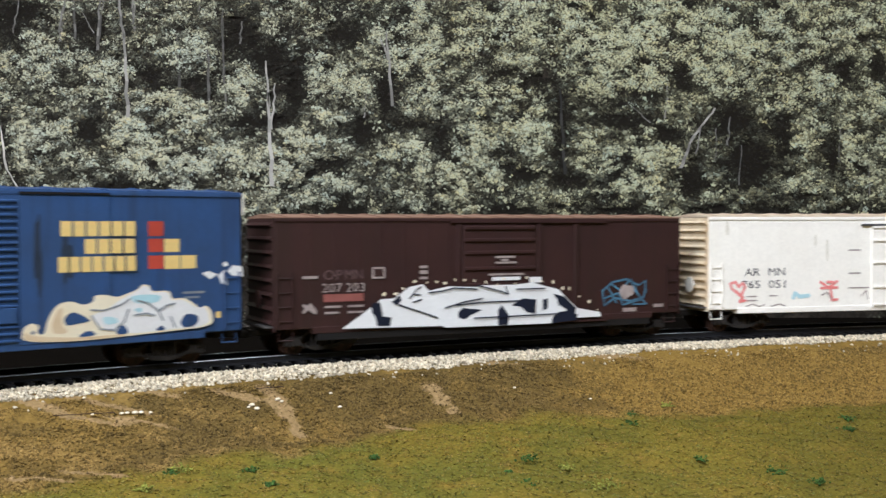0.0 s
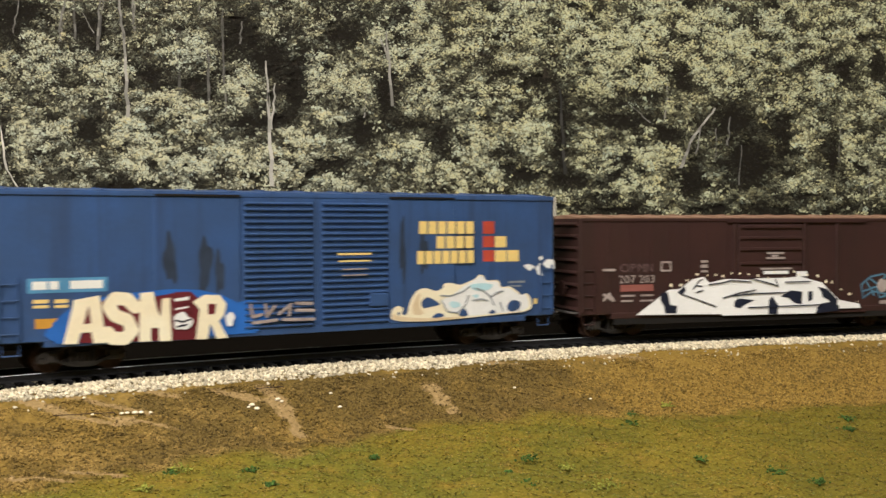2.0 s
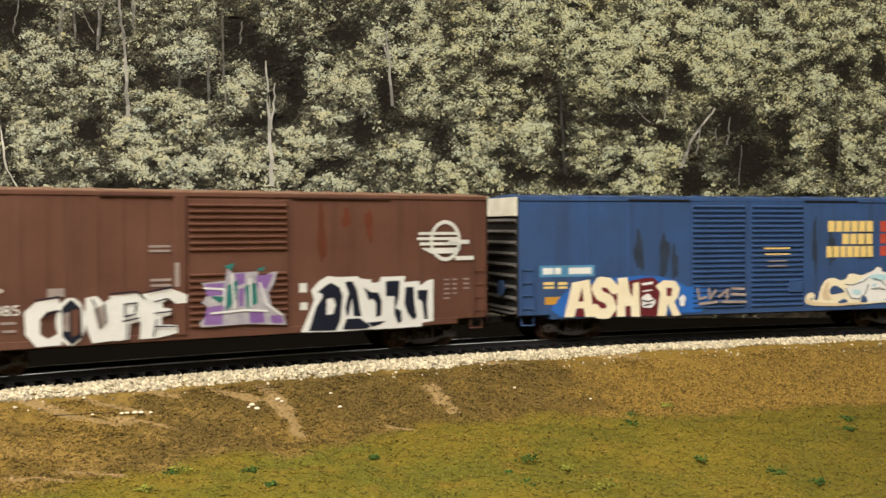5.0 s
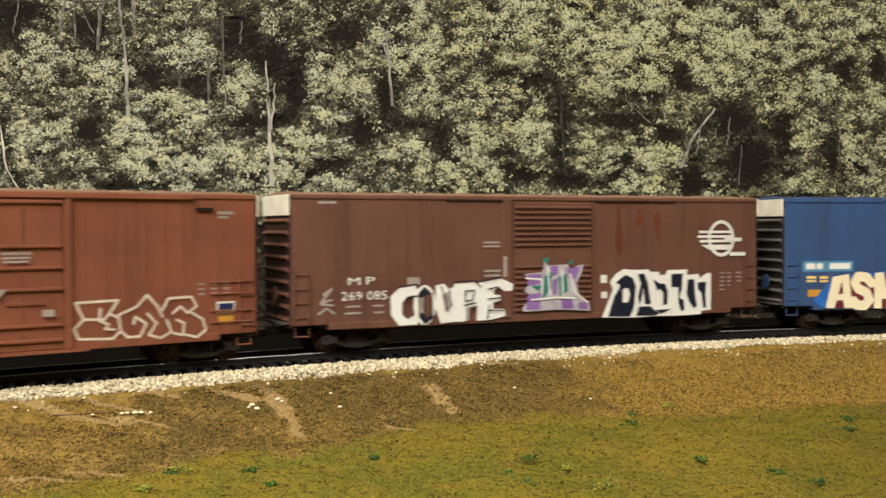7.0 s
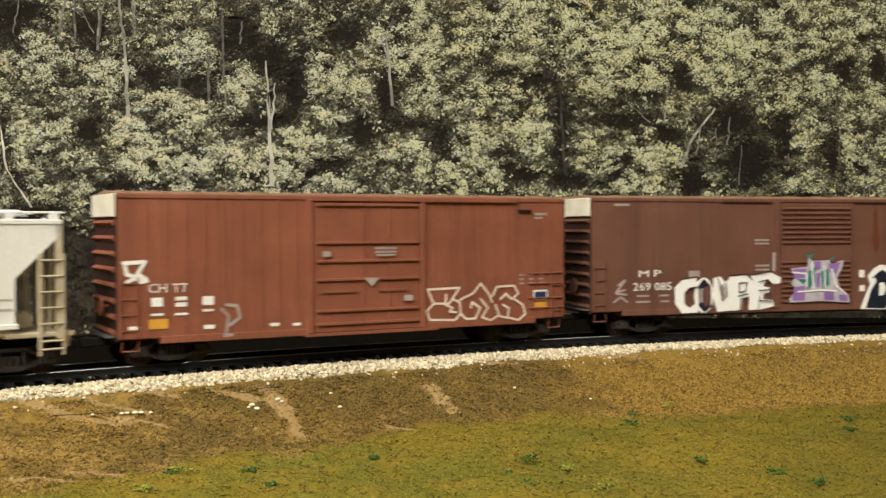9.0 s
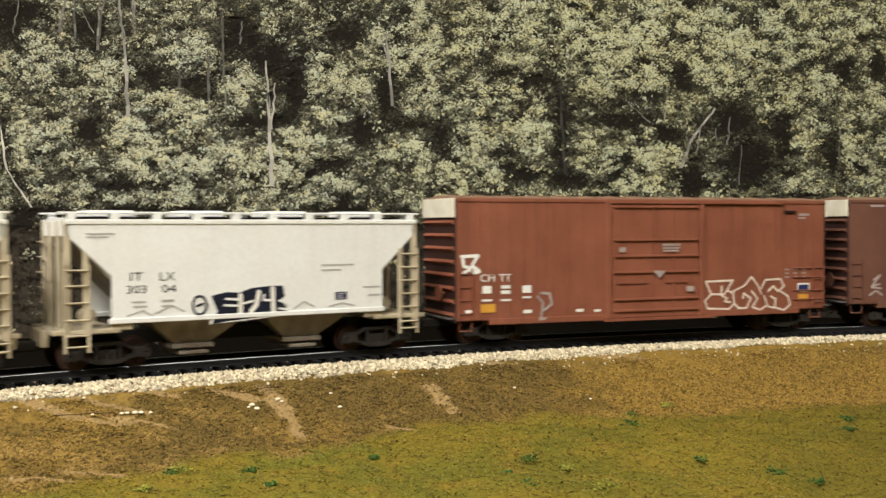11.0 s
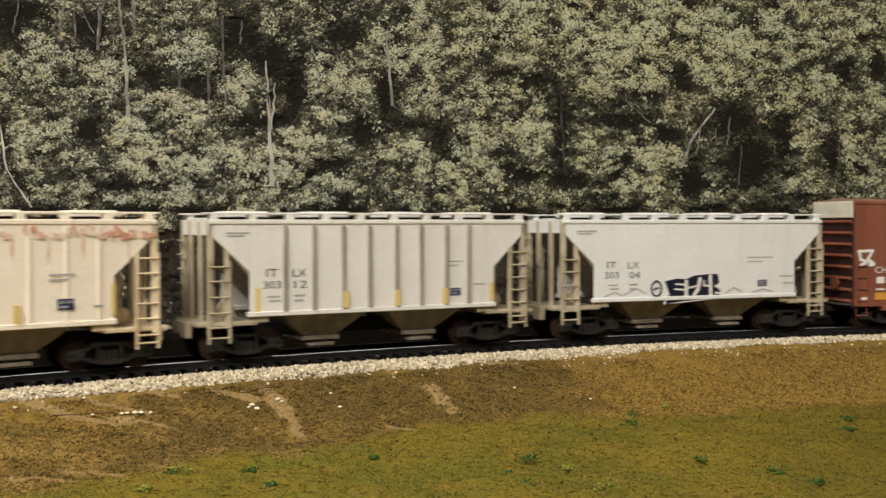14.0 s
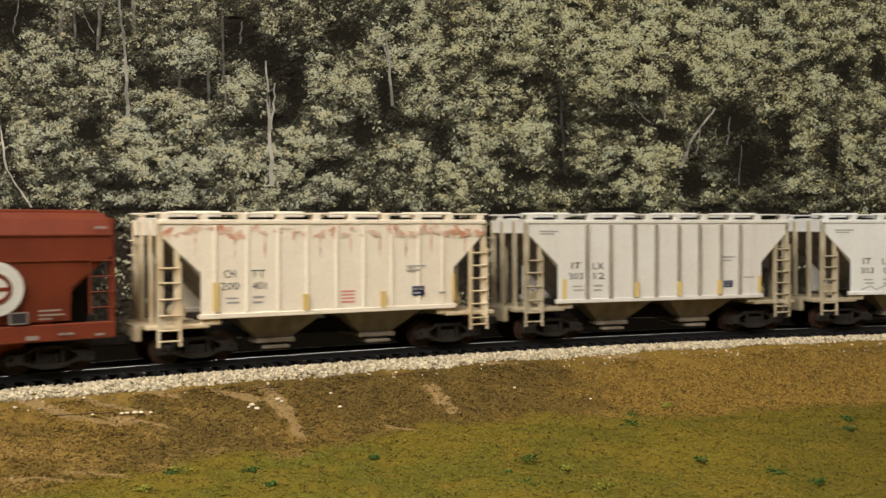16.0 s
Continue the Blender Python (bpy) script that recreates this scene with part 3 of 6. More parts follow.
    for a in ((125, -20, 112, 75, 7, 0.22), (192, -20, 178, 90, 7, 0.18), (243, -20, 243, 60, 6, 0.25), (136, -20, 138, 70, 6, 0.14), (150, 20, 172, 60, 3, 0.2),
              (318, 60, 322, 170, 7, 0.10), (372, 90, 374, 220, 6, 0.13), (398, 20, 402, 200, 5, 0.13), (40, 0, 30, 60, 4, 0.15), (432, 40, 428, 80, 5, 0.12), (358, 0, 356, 30, 5, 0.16),
              (1180, 150, 1176, 215, 6, 0.22), (1110, 185, 1150, 220, 4, 0.22), (1290, 210, 1285, 260, 5, 0.16), (1265, 230, 1264, 290, 4, 0.14),
              (650, 170, 645, 210, 4, 0.22), (990, 160, 1000, 310, 8, 0.05), (1484, 190, 1482, 290, 4, 0.12), (1534, 290, 1536, 350, 4, 0.16), (1310, 260, 1306, 330, 4, 0.10)):
        trunk(*a, back)
    front = 0.0036
    for a in ((216, -20, 224, 70, 7, 0.26), (226, 60, 231, 208, 9, 0.34), (686, 60, 696, 190, 7, 0.26), (674, 70, 690, 110, 6, 0.30), (243, -20, 241, 45, 5, 0.20), (372, 90, 374, 175, 5, 0.12),
              (398, 30, 401, 150, 4, 0.12), (125, -20, 112, 60, 5, 0.22), (186, -20, 179, 80, 6, 0.18), (474, 110, 480, 190, 6, 0.45), (478, 165, 484, 330, 10, 0.50), (490, 150, 483, 230, 6, 0.42), (6, 222, 18, 300, 6, 0.55), (18, 300, 60, 366, 6, 0.50),
              (1262, 195, 1222, 250, 8, 0.36), (1222, 250, 1202, 300, 9, 0.30), (1240, 225, 1228, 275, 4, 0.22)):
        trunk(*a, front)


# ---- model freight cars: x along the track, -y the seen side, z from the rail top, millimetres ----
HW = 17.25                                            # half the body's width


def flat_polys(name, polys, y, mat, parent, label=""):
    """Paint on the seen side: polygons in (x, z), each a hair above the last."""
    bm = bmesh.new()
    for i, poly in enumerate(polys):
        vs = [bm.verts.new((x * MM, (y - 0.006 * i) * MM, z * MM)) for x, z in poly]
        f = bm.faces.new(vs)
        f.normal_update()
        if f.normal.y > 0:
            f.normal_flip()
    me = bpy.data.meshes.new(name)
    bm.to_mesh(me)
    bm.free()
    me.materials.append(mat)
    ob = new(name, me)
    ob.parent = parent
    return tagged(ob, label)


def soft(poly, n=2):
    """A sprayed outline: corners cut round."""
    for _ in range(n):
        out = []
        for (ax, az), (bx, bz) in zip(poly, list(poly[1:]) + [poly[0]]):
            out += [(0.78 * ax + 0.22 * bx, 0.78 * az + 0.22 * bz), (0.22 * ax + 0.78 * bx, 0.22 * az + 0.78 * bz)]
        poly = out
    return poly


def rect(x0, z0, x1, z1):
    return [(x0, z0), (x1, z0), (x1, z1), (x0, z1)]


def marks(name, polys, y, mat, parent, label=""):
    """Separate painted marks, each an object of its own."""
    for i, poly in enumerate(polys):
        flat_polys(name, [poly], y - 0.012 * i, mat, parent, label)


def bars(name, boxes, y, mat, parent, label=""):
    for b in boxes:
        flat_polys(name, [rect(*b)], y, mat, parent, label)


def stroke_polys(lines, w):
    out = []
    for line in lines:
        for (ax, az), (bx, bz) in zip(line, line[1:]):
            l = math.hypot(bx - ax, bz - az) or 1
            nx, nz = -(bz - az) / l * w / 2, (bx - ax) / l * w / 2
            out.append([(ax + nx, az + nz), (ax - nx, az - nz), (bx - nx, bz - nz), (bx + nx, bz + nz)])
        for x, z in line:
            out.append([(x + w / 2 * math.cos(t), z + w / 2 * math.sin(t)) for t in (2 * math.pi * i / 10 for i in range(10))])
    return out


def strokes(name, lines, w, y, mat, parent, label=""):
    for i, line in enumerate(lines):
        flat_polys(name, stroke_polys([line], w), y - 0.05 * i, mat, parent, label)


def fit_lines(lines, x0, z0, x1, z1):
    return [[(x0 + a * (x1 - x0), z0 + b * (z1 - z0)) for a, b in l] for l in lines]


def ring(cx, cz, rx, rz, n=20):
    return [(cx + rx * math.cos(2 * math.pi * i / n), cz + rz * math.sin(2 * math.pi * i / n)) for i in range(n + 1)]


def wobble(cx, cz, rx, rz, seed, n=22, amt=0.16):
    rr = random.Random(seed)
    ph = [rr.uniform(0, 6.28) for _ in range(3)]
    out = []
    for i in range(n):
        t = 2 * math.pi * i / n
        k = 1 + amt * (math.sin(2 * t + ph[0]) * 0.4 + math.sin(3 * t + ph[1]) * 0.6 + math.sin(5 * t + ph[2]) * 0.5)
        out.append((cx + rx * k * math.cos(t), cz + rz * k * math.sin(t)))
    return out


def text(body, x, z, height, y, mat, parent, name="lettering", width=None):
    cu = bpy.data.curves.new("lettering", "FONT")
    cu.body, cu.size = body, height * MM / 0.70
    cu.resolution_u = 2
    tmp = bpy.data.objects.new("tmp", cu)
    me = bpy.data.meshes.new_from_object(tmp)
    bpy.data.objects.remove(tmp)
    xs = [v.co.x for v in me.vertices]
    k = width * MM / (max(xs) - min(xs)) if width and xs else 1.0
    x_min = min(xs)
    for v in me.vertices:
        v.co = ((v.co.x - x_min) * k + x * MM, y * MM, v.co.y + z * MM)
    me.name = name
    me.materials.append(mat)
    ob = new(name, me)
    ob.parent = parent
    return ob


WHEELSETS = []


def wheelset_mesh():
    bm = bmesh.new()
    rod(bm, (0, -9.5, 0), (0, 9.5, 0), 0.9, 8)
    for sgn in (-1, 1):
        for r, a, b in ((4.8, 7.6, 9.9), (5.5, 7.1, 7.6), (3.4, 9.9, 10.1)):
            rod(bm, (0, sgn * a, 0), (0, sgn * b, 0), r, 20)
        for i in range(5):                            # ribbed plate
            t = 2 * math.pi * i / 5
            rod(bm, (1.2 * math.cos(t), sgn * 10.15, 1.2 * math.sin(t)), (3.6 * math.cos(t), sgn * 10.1, 3.6 * math.sin(t)), 0.3, 4)
    return mesh_of("wheelset", bm, M_WHEEL)


WHEELS = wheelset_mesh()
FRAME = [(-14.2, 3.6), (-12.6, 3.2), (-7.2, 3.2), (-5.2, 2.2), (-2.5, 1.6), (2.5, 1.6), (5.2, 2.2), (7.2, 3.2), (12.6, 3.2), (14.2, 3.6),
         (14.2, 5.8), (12.6, 6.9), (7.0, 7.3), (5.6, 9.0), (-5.6, 9.0), (-7.0, 7.3), (-12.6, 6.9), (-14.2, 5.8)]


def truck(car, x, yaw):
    t = new("truck")
    t.parent, t.location, t.rotation_euler = car, (x * MM, 0, 0), (0, 0, radians(yaw))
    t["label"] = "grimy black two-axle truck"
    for sgn in (-1, 1):
        bm = bmesh.new()
        a, b = sgn * 11.0, sgn * 12.9
        prism(bm, FRAME[:10] + [(14.2, 5.0), (8.2, 4.6), (4.6, 3.2), (-4.6, 3.2), (-8.2, 4.6), (-14.2, 5.0)], a, b)
        prism(bm, [(-14.2, 5.0), (-8.4, 5.9), (-4.8, 7.9), (4.8, 7.9), (8.4, 5.9), (14.2, 5.0)] + FRAME[10:], a, b)
        for s2 in (-1, 1):
            prism(bm, [(s2 * 3.3, 3.0), (s2 * 4.3, 3.3), (s2 * 4.3, 8.1), (s2 * 3.3, 8.1)], a, b)
            box(bm, s2 * 9.9 - 1.7, s2 * 9.9 + 1.7, min(a, b + sgn * 0.7), max(a, b + sgn * 0.7), 3.4, 6.8, 0.3)
        side = part("side_frame", bm, M_TRUCK, t)
        for k in (-1.9, 0, 1.9):
            bm = bmesh.new()
            rod(bm, (k, sgn * 12.2, 3.0), (k, sgn * 12.2, 6.3), 0.75, 8)
            part("spring", bm, M_TRUCK, t)
    bm = bmesh.new()
    box(bm, -3, 3, -11, 11, 5.0, 9.2, 0.5)
    part("bolster", bm, M_TRUCK, t)
    for k in (-9.9, 9.9):
        w = new("wheelset", WHEELS)
        w.parent = t
        WHEELSETS.append((w, k))
    return t


def running_gear(car, half, lt, floor_z):
    yaw = math.degrees(lt * MM / RAD)
    truck(car, -lt, yaw)
    truck(car, lt, -yaw)
    for sgn in (-1, 1):
        bm = bmesh.new()
        x0, x1 = sorted((sgn * (half - 4), sgn * (half + 6.5)))
        box(bm, x0, x1, -1.6, 1.6, 6.6, 9.2, 0.3)
        box(bm, *sorted((sgn * (half + 4.8), sgn * (half + 9.0))), -2.4, 1.0, 6.2, 9.6, 0.5)
        part("coupler", bm, M_TRUCK, car)
    bm = bmesh.new()
    box(bm, -half + 3, half - 3, -3.2, 3.2, 7.0, floor_z, 0.4)
    part("centre_sill", bm, M_UNDER, car)


def ladder(car, x0, x1, zs, y, mat, stiles=True, r=0.2, w=0.25):
    bm = bmesh.new()
    for z in zs:
        rod(bm, (x0, y, z), (x1, y, z), r, 5)
        for x in (x0 + 0.4, x1 - 0.4):
            rod(bm, (x, y, z), (x, y + 1.2, z), r * 0.8, 4)
    if stiles:
        for x in (x0, x1):
            box(bm, x - w, x + w, y - 0.1, y + 0.5, min(zs) - 2, max(zs) + 2)
    return part("ladder", bm, mat, car)


def stirrup(car, x, z, mat):
    bm = bmesh.new()
    rod(bm, (x - 2.6, -HW + 1.2, z + 0.5), (x - 2.6, -HW + 1.2, z - 2.8), 0.2, 5)
    rod(bm, (x + 2.6, -HW + 1.2, z + 0.5), (x + 2.6, -HW + 1.2, z - 2.8), 0.2, 5)
    rod(bm, (x - 2.8, -HW + 1.2, z - 2.8), (x + 2.8, -HW + 1.2, z - 2.8), 0.28, 5)
    part("stirrup_step", bm, mat, car)


def boxcar(label, half, lt, z0, z1, paint, roof_mat, end_mat, ribs, white_top, posts=(), post_mat=None, rib_mat=None, group="freight cars of the train"):
    car = tagged(new("model_boxcar"), label, "freight car", group=group)
    bm = bmesh.new()
    box(bm, -half, half, -HW, HW, z0 + 1.2, z1 - 1.0, 0.3)
    part("body", bm, paint, car)
    bm = bmesh.new()                                  # side sills and eave strips, a little proud
    box(bm, -half + 14, half - 14, -HW - 0.35, HW + 0.35, z0 - 0.6, z0 + 1.9, 0.2)
    part("side_sill", bm, paint, car)
    for sgn in (-1, 1):
        bm = bmesh.new()
        box(bm, -half, half, *sorted((sgn * (HW - 0.6), sgn * (HW + 0.45))), z1 - 1.4, z1 + 0.1, 0.2)
        part("eave_strip", bm, paint, car)
    bm = bmesh.new()
    prism(bm, [(-HW - 0.3, z1), (HW + 0.3, z1), (HW + 0.3, z1 + 0.4), (0, z1 + 1.6), (-HW - 0.3, z1 + 0.4)], -half - 0.4, half + 0.4, "x")
    roof = part("roof", bm, roof_mat, car)
    bm = bmesh.new()
    prism(bm, [(-HW, z1 + 0.3), (HW, z1 + 0.3), (HW, z1 + 0.75), (0, z1 + 1.95), (-HW, z1 + 0.75)], -0.5, 0.5, "x")
    rib = mesh_of("roof_rib", bm, roof_mat)
    for i in range(15):
        ob = new("roof_rib", rib)
        ob.parent, ob.location = roof, ((-half + 4 + i * (2 * half - 8) / 14) * MM, 0, 0)
    for sgn in (-1, 1):
        bm = bmesh.new()
        xa, xb = sorted((sgn * half, sgn * (half + 0.6)))
        box(bm, xa, xb, -HW + 0.2, HW - 0.2, z0 + 0.5, z1 - 0.2)
        end = part("end", bm, end_mat, car)
        top = z1 - (9 if white_top else 2)
        for i in range(ribs):
            z = z0 + 3.5 + i * (top - z0 - 4) / (ribs - 1)
            bm = bmesh.new()
            prism(bm, [(sgn * (half + 0.5), z - 1.1), (sgn * (half + 1.9), z), (sgn * (half + 0.5), z + 1.1)], -HW + 1, HW - 1)
            part("end_rib", bm, rib_mat or (M_RIBW if white_top else end_mat), end)
        if white_top:
            bm = bmesh.new()
            box(bm, *sorted((sgn * (half + 0.55), sgn * (half + 1.5))), -HW + 0.1, HW - 0.1, z1 - 7.5, z1 + 0.2, 0.2)
            part("white_end_panel", bm, M_ENDW, end, "white-painted top of the car end")
        bm = bmesh.new()
        rod(bm, (sgn * (half + 3.0), -6, z0 + 12), (sgn * (half + 3.6), -6, z0 + 12), 3.4, 14)
        rod(bm, (sgn * (half + 0.5), -6, z0 + 12), (sgn * (half + 3.2), -6, z0 + 12), 0.5, 6)
        part("brake_wheel", bm, paint, car)
        bm = bmesh.new()
        box(bm, *sorted((sgn * (half + 0.4), sgn * (half + 3.6))), -HW + 1, HW - 1, z0 + 2.0, z0 + 2.5)
        part("end_platform", bm, M_RIBW, car)
    for x, w in posts:
        bm = bmesh.new()
        box(bm, x - w / 2, x + w / 2, -HW - 0.22, -HW + 0.2, z0 + 2, z1 - 1.5)
        part("side_post", bm, post_mat or paint, car)
    zs = [z0 + 4.2 + 5.2 * i for i in range(4)]
    ladder(car, -half + 0.8, -half + 6.4, zs, -HW - 0.6, paint)
    ladder(car, half - 6.4, half - 0.8, zs, -HW - 0.6, paint)
    stirrup(car, -half + 4.2, z0, paint)
    stirrup(car, half - 4.2, z0, paint)
    running_gear(car, half, lt, z0 + 1.2)
    return car


def slatted_door(car, x0, x1, z0, z1, n, paint, skip=(), slat_label=""):
    bm = bmesh.new()
    box(bm, x0, x1, -HW - 0.30, -HW + 0.2, z0, z1, 0.1)
    door = part("door", bm, paint, car)
    step = (z1 - z0 - 2) / n
    bm = bmesh.new()
    prism(bm, [(-HW - 0.28, -step * 0.32), (-HW - 1.15, -step * 0.05), (-HW - 1.15, step * 0.12), (-HW - 0.28, step * 0.30)], x0 + 0.8, x1 - 0.8, "x")
    me = mesh_of("slat", bm, paint)
    for i in range(n):
        if i in skip:
            continue
        ob = new("slat", me)
        ob.parent, ob.location = door, (0, 0, (z0 + 1 + (i + 0.5) * step) * MM)
    return door


def block_word(x0, z0, x1, z1, n):
    """Letter-sized plain blocks in a row."""
    w = (x1 - x0) / n
    return [rect(x0 + i * w + 0.1 * w, z0, x0 + (i + 1) * w - 0.06 * w, z1) for i in range(n)]


def blue_boxcar():
    # end sheet black, ribs pale: shade and highlight put into their colours
    car = boxcar("blue double-door boxcar with yellow emblem and graffiti along its lower side", 106, 80.5, 9.4, 58.4, M_BLUE, M_BLUE, M_UNDER, 9, True,
                 posts=((1.4, 2.0), (-57, 0.8), (59, 0.8)))
    slatted_door(car, -26.7, 0.2, 9.8, 57.0, 21, M_BLUE)
    slatted_door(car, 2.6, 30.4, 9.8, 57.0, 21, M_BLUE)
    for a, b in ((-57, -27.5), (30.4, 58.8)):
        bm = bmesh.new()
        box(bm, a, b, -HW - 1.0, -HW, 57.2, 57.9)
        part("door_track", bm, M_UNDER, car)
        bm = bmesh.new()
        box(bm, a, b, -HW - 0.55, -HW, 10.5, 57.0, 0.15)
        part("door_panel", bm, M_BLUE, car)
    y = -HW - 0.65
    bars("label_panel", [(-97, 26.1, -72.3, 30.8)], -HW - 0.1, M_LBLUE, car, "light blue stencil panel")
    bars("label_bar", [(-95.5, 27.2, -91, 29.8), (-90.3, 27.2, -87.5, 29.8), (-84, 27.2, -73.8, 29.8)], -HW - 0.15, M_WHITE, car)
    bars("stencil_bar", [(-95.3, 22.9, -90.6, 24.1), (-95.3, 21.4, -90.6, 22.3), (-88.8, 22.8, -84.7, 24), (-88.8, 21.3, -84.7, 22.2)], -HW - 0.1, M_YELLOW, car)
    bars("stencil_plate", [(-94.7, 14.9, -88, 18)], -HW - 0.1, M_AMBER, car)
    bars("door_stencil", [(9.2, 36.5, 22.6, 37.2), (9.2, 34.0, 22.6, 34.6)], -HW - 1.25, M_YELLOW, car)
    bars("door_stencil", [(10.8, 31.1, 21, 31.6), (10.8, 28.9, 21, 29.4)], -HW - 1.25, M_DULL, car)
    bm = bmesh.new()
    box(bm, 22.1, 29.6, -HW - 1.35, -HW, 17.4, 22.2, 0.2)
    part("door_plate", bm, M_BLUE, car)
    # emblem: yellow blocks in three rows beside red and yellow squares
    e = y - 0.05
    marks("emblem_block", block_word(42.6, 44.0, 67.6, 48.8, 6), e, M_YELLOW, car)
    marks("emblem_block", block_word(50.2, 38.4, 67.4, 43.1, 4), e, M_YELLOW, car)
    marks("emblem_block", block_word(41.8, 32.6, 67.6, 37.5, 7), e, M_YELLOW, car)
    bars("emblem_square", [(72, 43.9, 77.3, 48.8), (72, 38.6, 77.3, 43.0), (72, 33, 77.3, 37.4)], -HW - 0.1, M_REDP, car)
    bars("emblem_square", [(77.6, 38.5, 83.0, 42.9), (77.6, 32.8, 83.0, 37.3), (83.4, 32.8, 89, 37.3)], -HW - 0.1, M_YELLOW, car)
    # cream block graffiti on a bright blue cloud
    flat_polys("graffiti_cloud", [[(x, max(z, 9.7 + 0.01 * k)) for x, z in p] for k, p in enumerate([wobble(-56, 16.5, 33, 9.6, 3, amt=0.07), wobble(-82, 13, 9, 5.5, 5), rect(-89, 9.9, -22, 15.5), wobble(-26, 16, 9, 6, 8)])], y - 0.02, M_SPRAYB, car, "bright blue spray cloud")
    flat_polys("graffiti_backing", [[(-81.7, 9.8), (-77.3, 21.2), (-71.8, 24.2), (-62.6, 23.1), (-50.8, 24.8), (-44.8, 24.8), (-37.8, 18.9), (-39.2, 8.8)]], y - 0.15, M_MAROON, car, "dark maroon graffiti backing")
    strokes("graffiti_letter", [[(-63.7, 20.6), (-66.1, 23.3), (-70.2, 23.8), (-72.1, 21.1), (-70.2, 18.1), (-66.1, 16.4), (-64.7, 13.0), (-67.0, 10.5), (-71.1, 10.8), (-72.5, 12.7)]], 4.3, y - 0.3, M_SPRAYC, car, "cream block graffiti letters")
    marks("graffiti_letter", [[(-86.5, 9.7), (-83.0, 23.7), (-75.1, 24.9), (-73.0, 9.4), (-77.1, 9.5), (-77.8, 13.1), (-81.0, 13.1), (-82.1, 9.6)],
                              [(-62.1, 25.2), (-57.7, 25.5), (-56.6, 19.8), (-55.4, 17.0), (-54.9, 23.0), (-52.2, 23.4), (-51.7, 8.9), (-55.9, 9.0), (-56.1, 13.5), (-58.6, 13.5), (-58.6, 9.1), (-62.6, 9.2)],
                              [(-44.5, 21.6), (-40.6, 23.9), (-35.0, 23.6), (-32.7, 20.5), (-33.6, 16.7), (-35.5, 14.8), (-32.3, 8.9), (-36.2, 8.7), (-38.5, 14.0), (-39.4, 8.8), (-43.6, 8.9), (-42.2, 19.0)]], y - 0.45, M_SPRAYC, car, "cream block graffiti letters")
    marks("graffiti_hole", [[(-80.2, 15.8), (-78.6, 21.8), (-77.8, 16.0)], [(-39.2, 20.8), (-36.4, 20.6), (-36.9, 17.2), (-39.2, 17.2)]], y - 0.52, M_MAROON, car)
    marks("graffiti_cap", [[(-50.5, 25.1), (-45.2, 25.2), (-45.0, 21.4), (-51.0, 21.0)], [(-51.0, 20.6), (-45.0, 20.9), (-44.8, 18.4), (-51.2, 17.6)]], y - 0.42, M_MAROON, car, "maroon graffiti cap")
    marks("graffiti_blob", [[(-50.8, 22.9), (-45.7, 23.5), (-45.7, 22.4), (-50.8, 21.9)], [(-50.5, 19.7), (-46.1, 20.3), (-46.1, 19.7), (-50.5, 19.1)], wobble(-48.0, 15.2, 3.2, 3.0, 9), wobble(-31.5, 15.2, 1.6, 2.4, 2)], y - 0.5, M_SPRAYW, car)
    strokes("graffiti_line", [[(-50.5, 15.7), (-48.0, 15.0), (-45.4, 15.8)], [(-49.8, 13.5), (-46.6, 14.1)]], 0.6, y - 0.6, M_SPRAYK, car)
    tag = fit_lines([[(0.02, 0.9), (0.05, 0.3), (0.18, 0.4)], [(0.24, 0.9), (0.26, 0.3), (0.38, 0.8)], [(0.44, 0.4), (0.62, 0.85), (0.6, 0.3)], [(0.7, 0.9), (0.95, 0.85)], [(0.7, 0.55), (0.98, 0.5)],
                     [(0.05, 0), (0.4, 0.1)], [(0.5, 0.1), (0.98, 0.05)]], -24.6, 13.5, 0, 20.5)
    strokes("graffiti_tag", tag, 1.1, -HW - 1.3, M_DULL, car, "thin pale graffiti tag")
    # puffy cream and cyan throw-up
    flat_polys("graffiti_throw", [soft([(30.7, 11.5), (31.0, 15.6), (33.8, 17.4), (36.4, 16.1), (35.3, 14.1), (37.5, 13.1), (39.0, 18.9), (41.8, 22.8), (46.1, 23.6), (50.1, 21.9), (53.6, 23.2), (53.3, 24.9), (57.0, 25.2), (61.0, 24.0), (64.7, 25.3), (67.9, 26.2), (69.6, 28.1), (72.1, 27.6), (72.7, 25.4), (79.2, 25.8), (79.8, 22.6), (84.2, 23.1), (88.0, 20.9), (89.8, 19.0), (92.4, 20.2), (94.5, 17.8), (95.1, 12.7), (77.7, 11.9), (63.3, 11.2), (46.1, 10.6)])], y - 0.1, M_SPRAYC, car, "puffy cream graffiti")
    flat_polys("graffiti_throw", [soft([(51.8, 18.5), (57.6, 20.2), (62.1, 23.4), (67.9, 26.0), (69.9, 27.6), (72.1, 27.1), (72.7, 25.1), (78.9, 25.3), (79.5, 22.1), (83.9, 22.6), (88.9, 19.2), (92.4, 19.7), (94.2, 12.9), (77.7, 12.4), (64.7, 11.8), (56.1, 14.1)])], y - 0.14, M_SPRAYW, car, "puffy white graffiti")
    marks("graffiti_shade", [soft(p) for p in ([(31.3, 11.7), (31.3, 14.9), (34.1, 13.0), (49.0, 11.7), (63.3, 12.1), (63.3, 11.2), (46.1, 10.6)], [(39.8, 16.5), (41.6, 20.7), (43.8, 22.0), (42.7, 16.4), (45.6, 13.5), (40.4, 13.2)])], y - 0.16, M_SPRAYT, car, "tan spray shading")
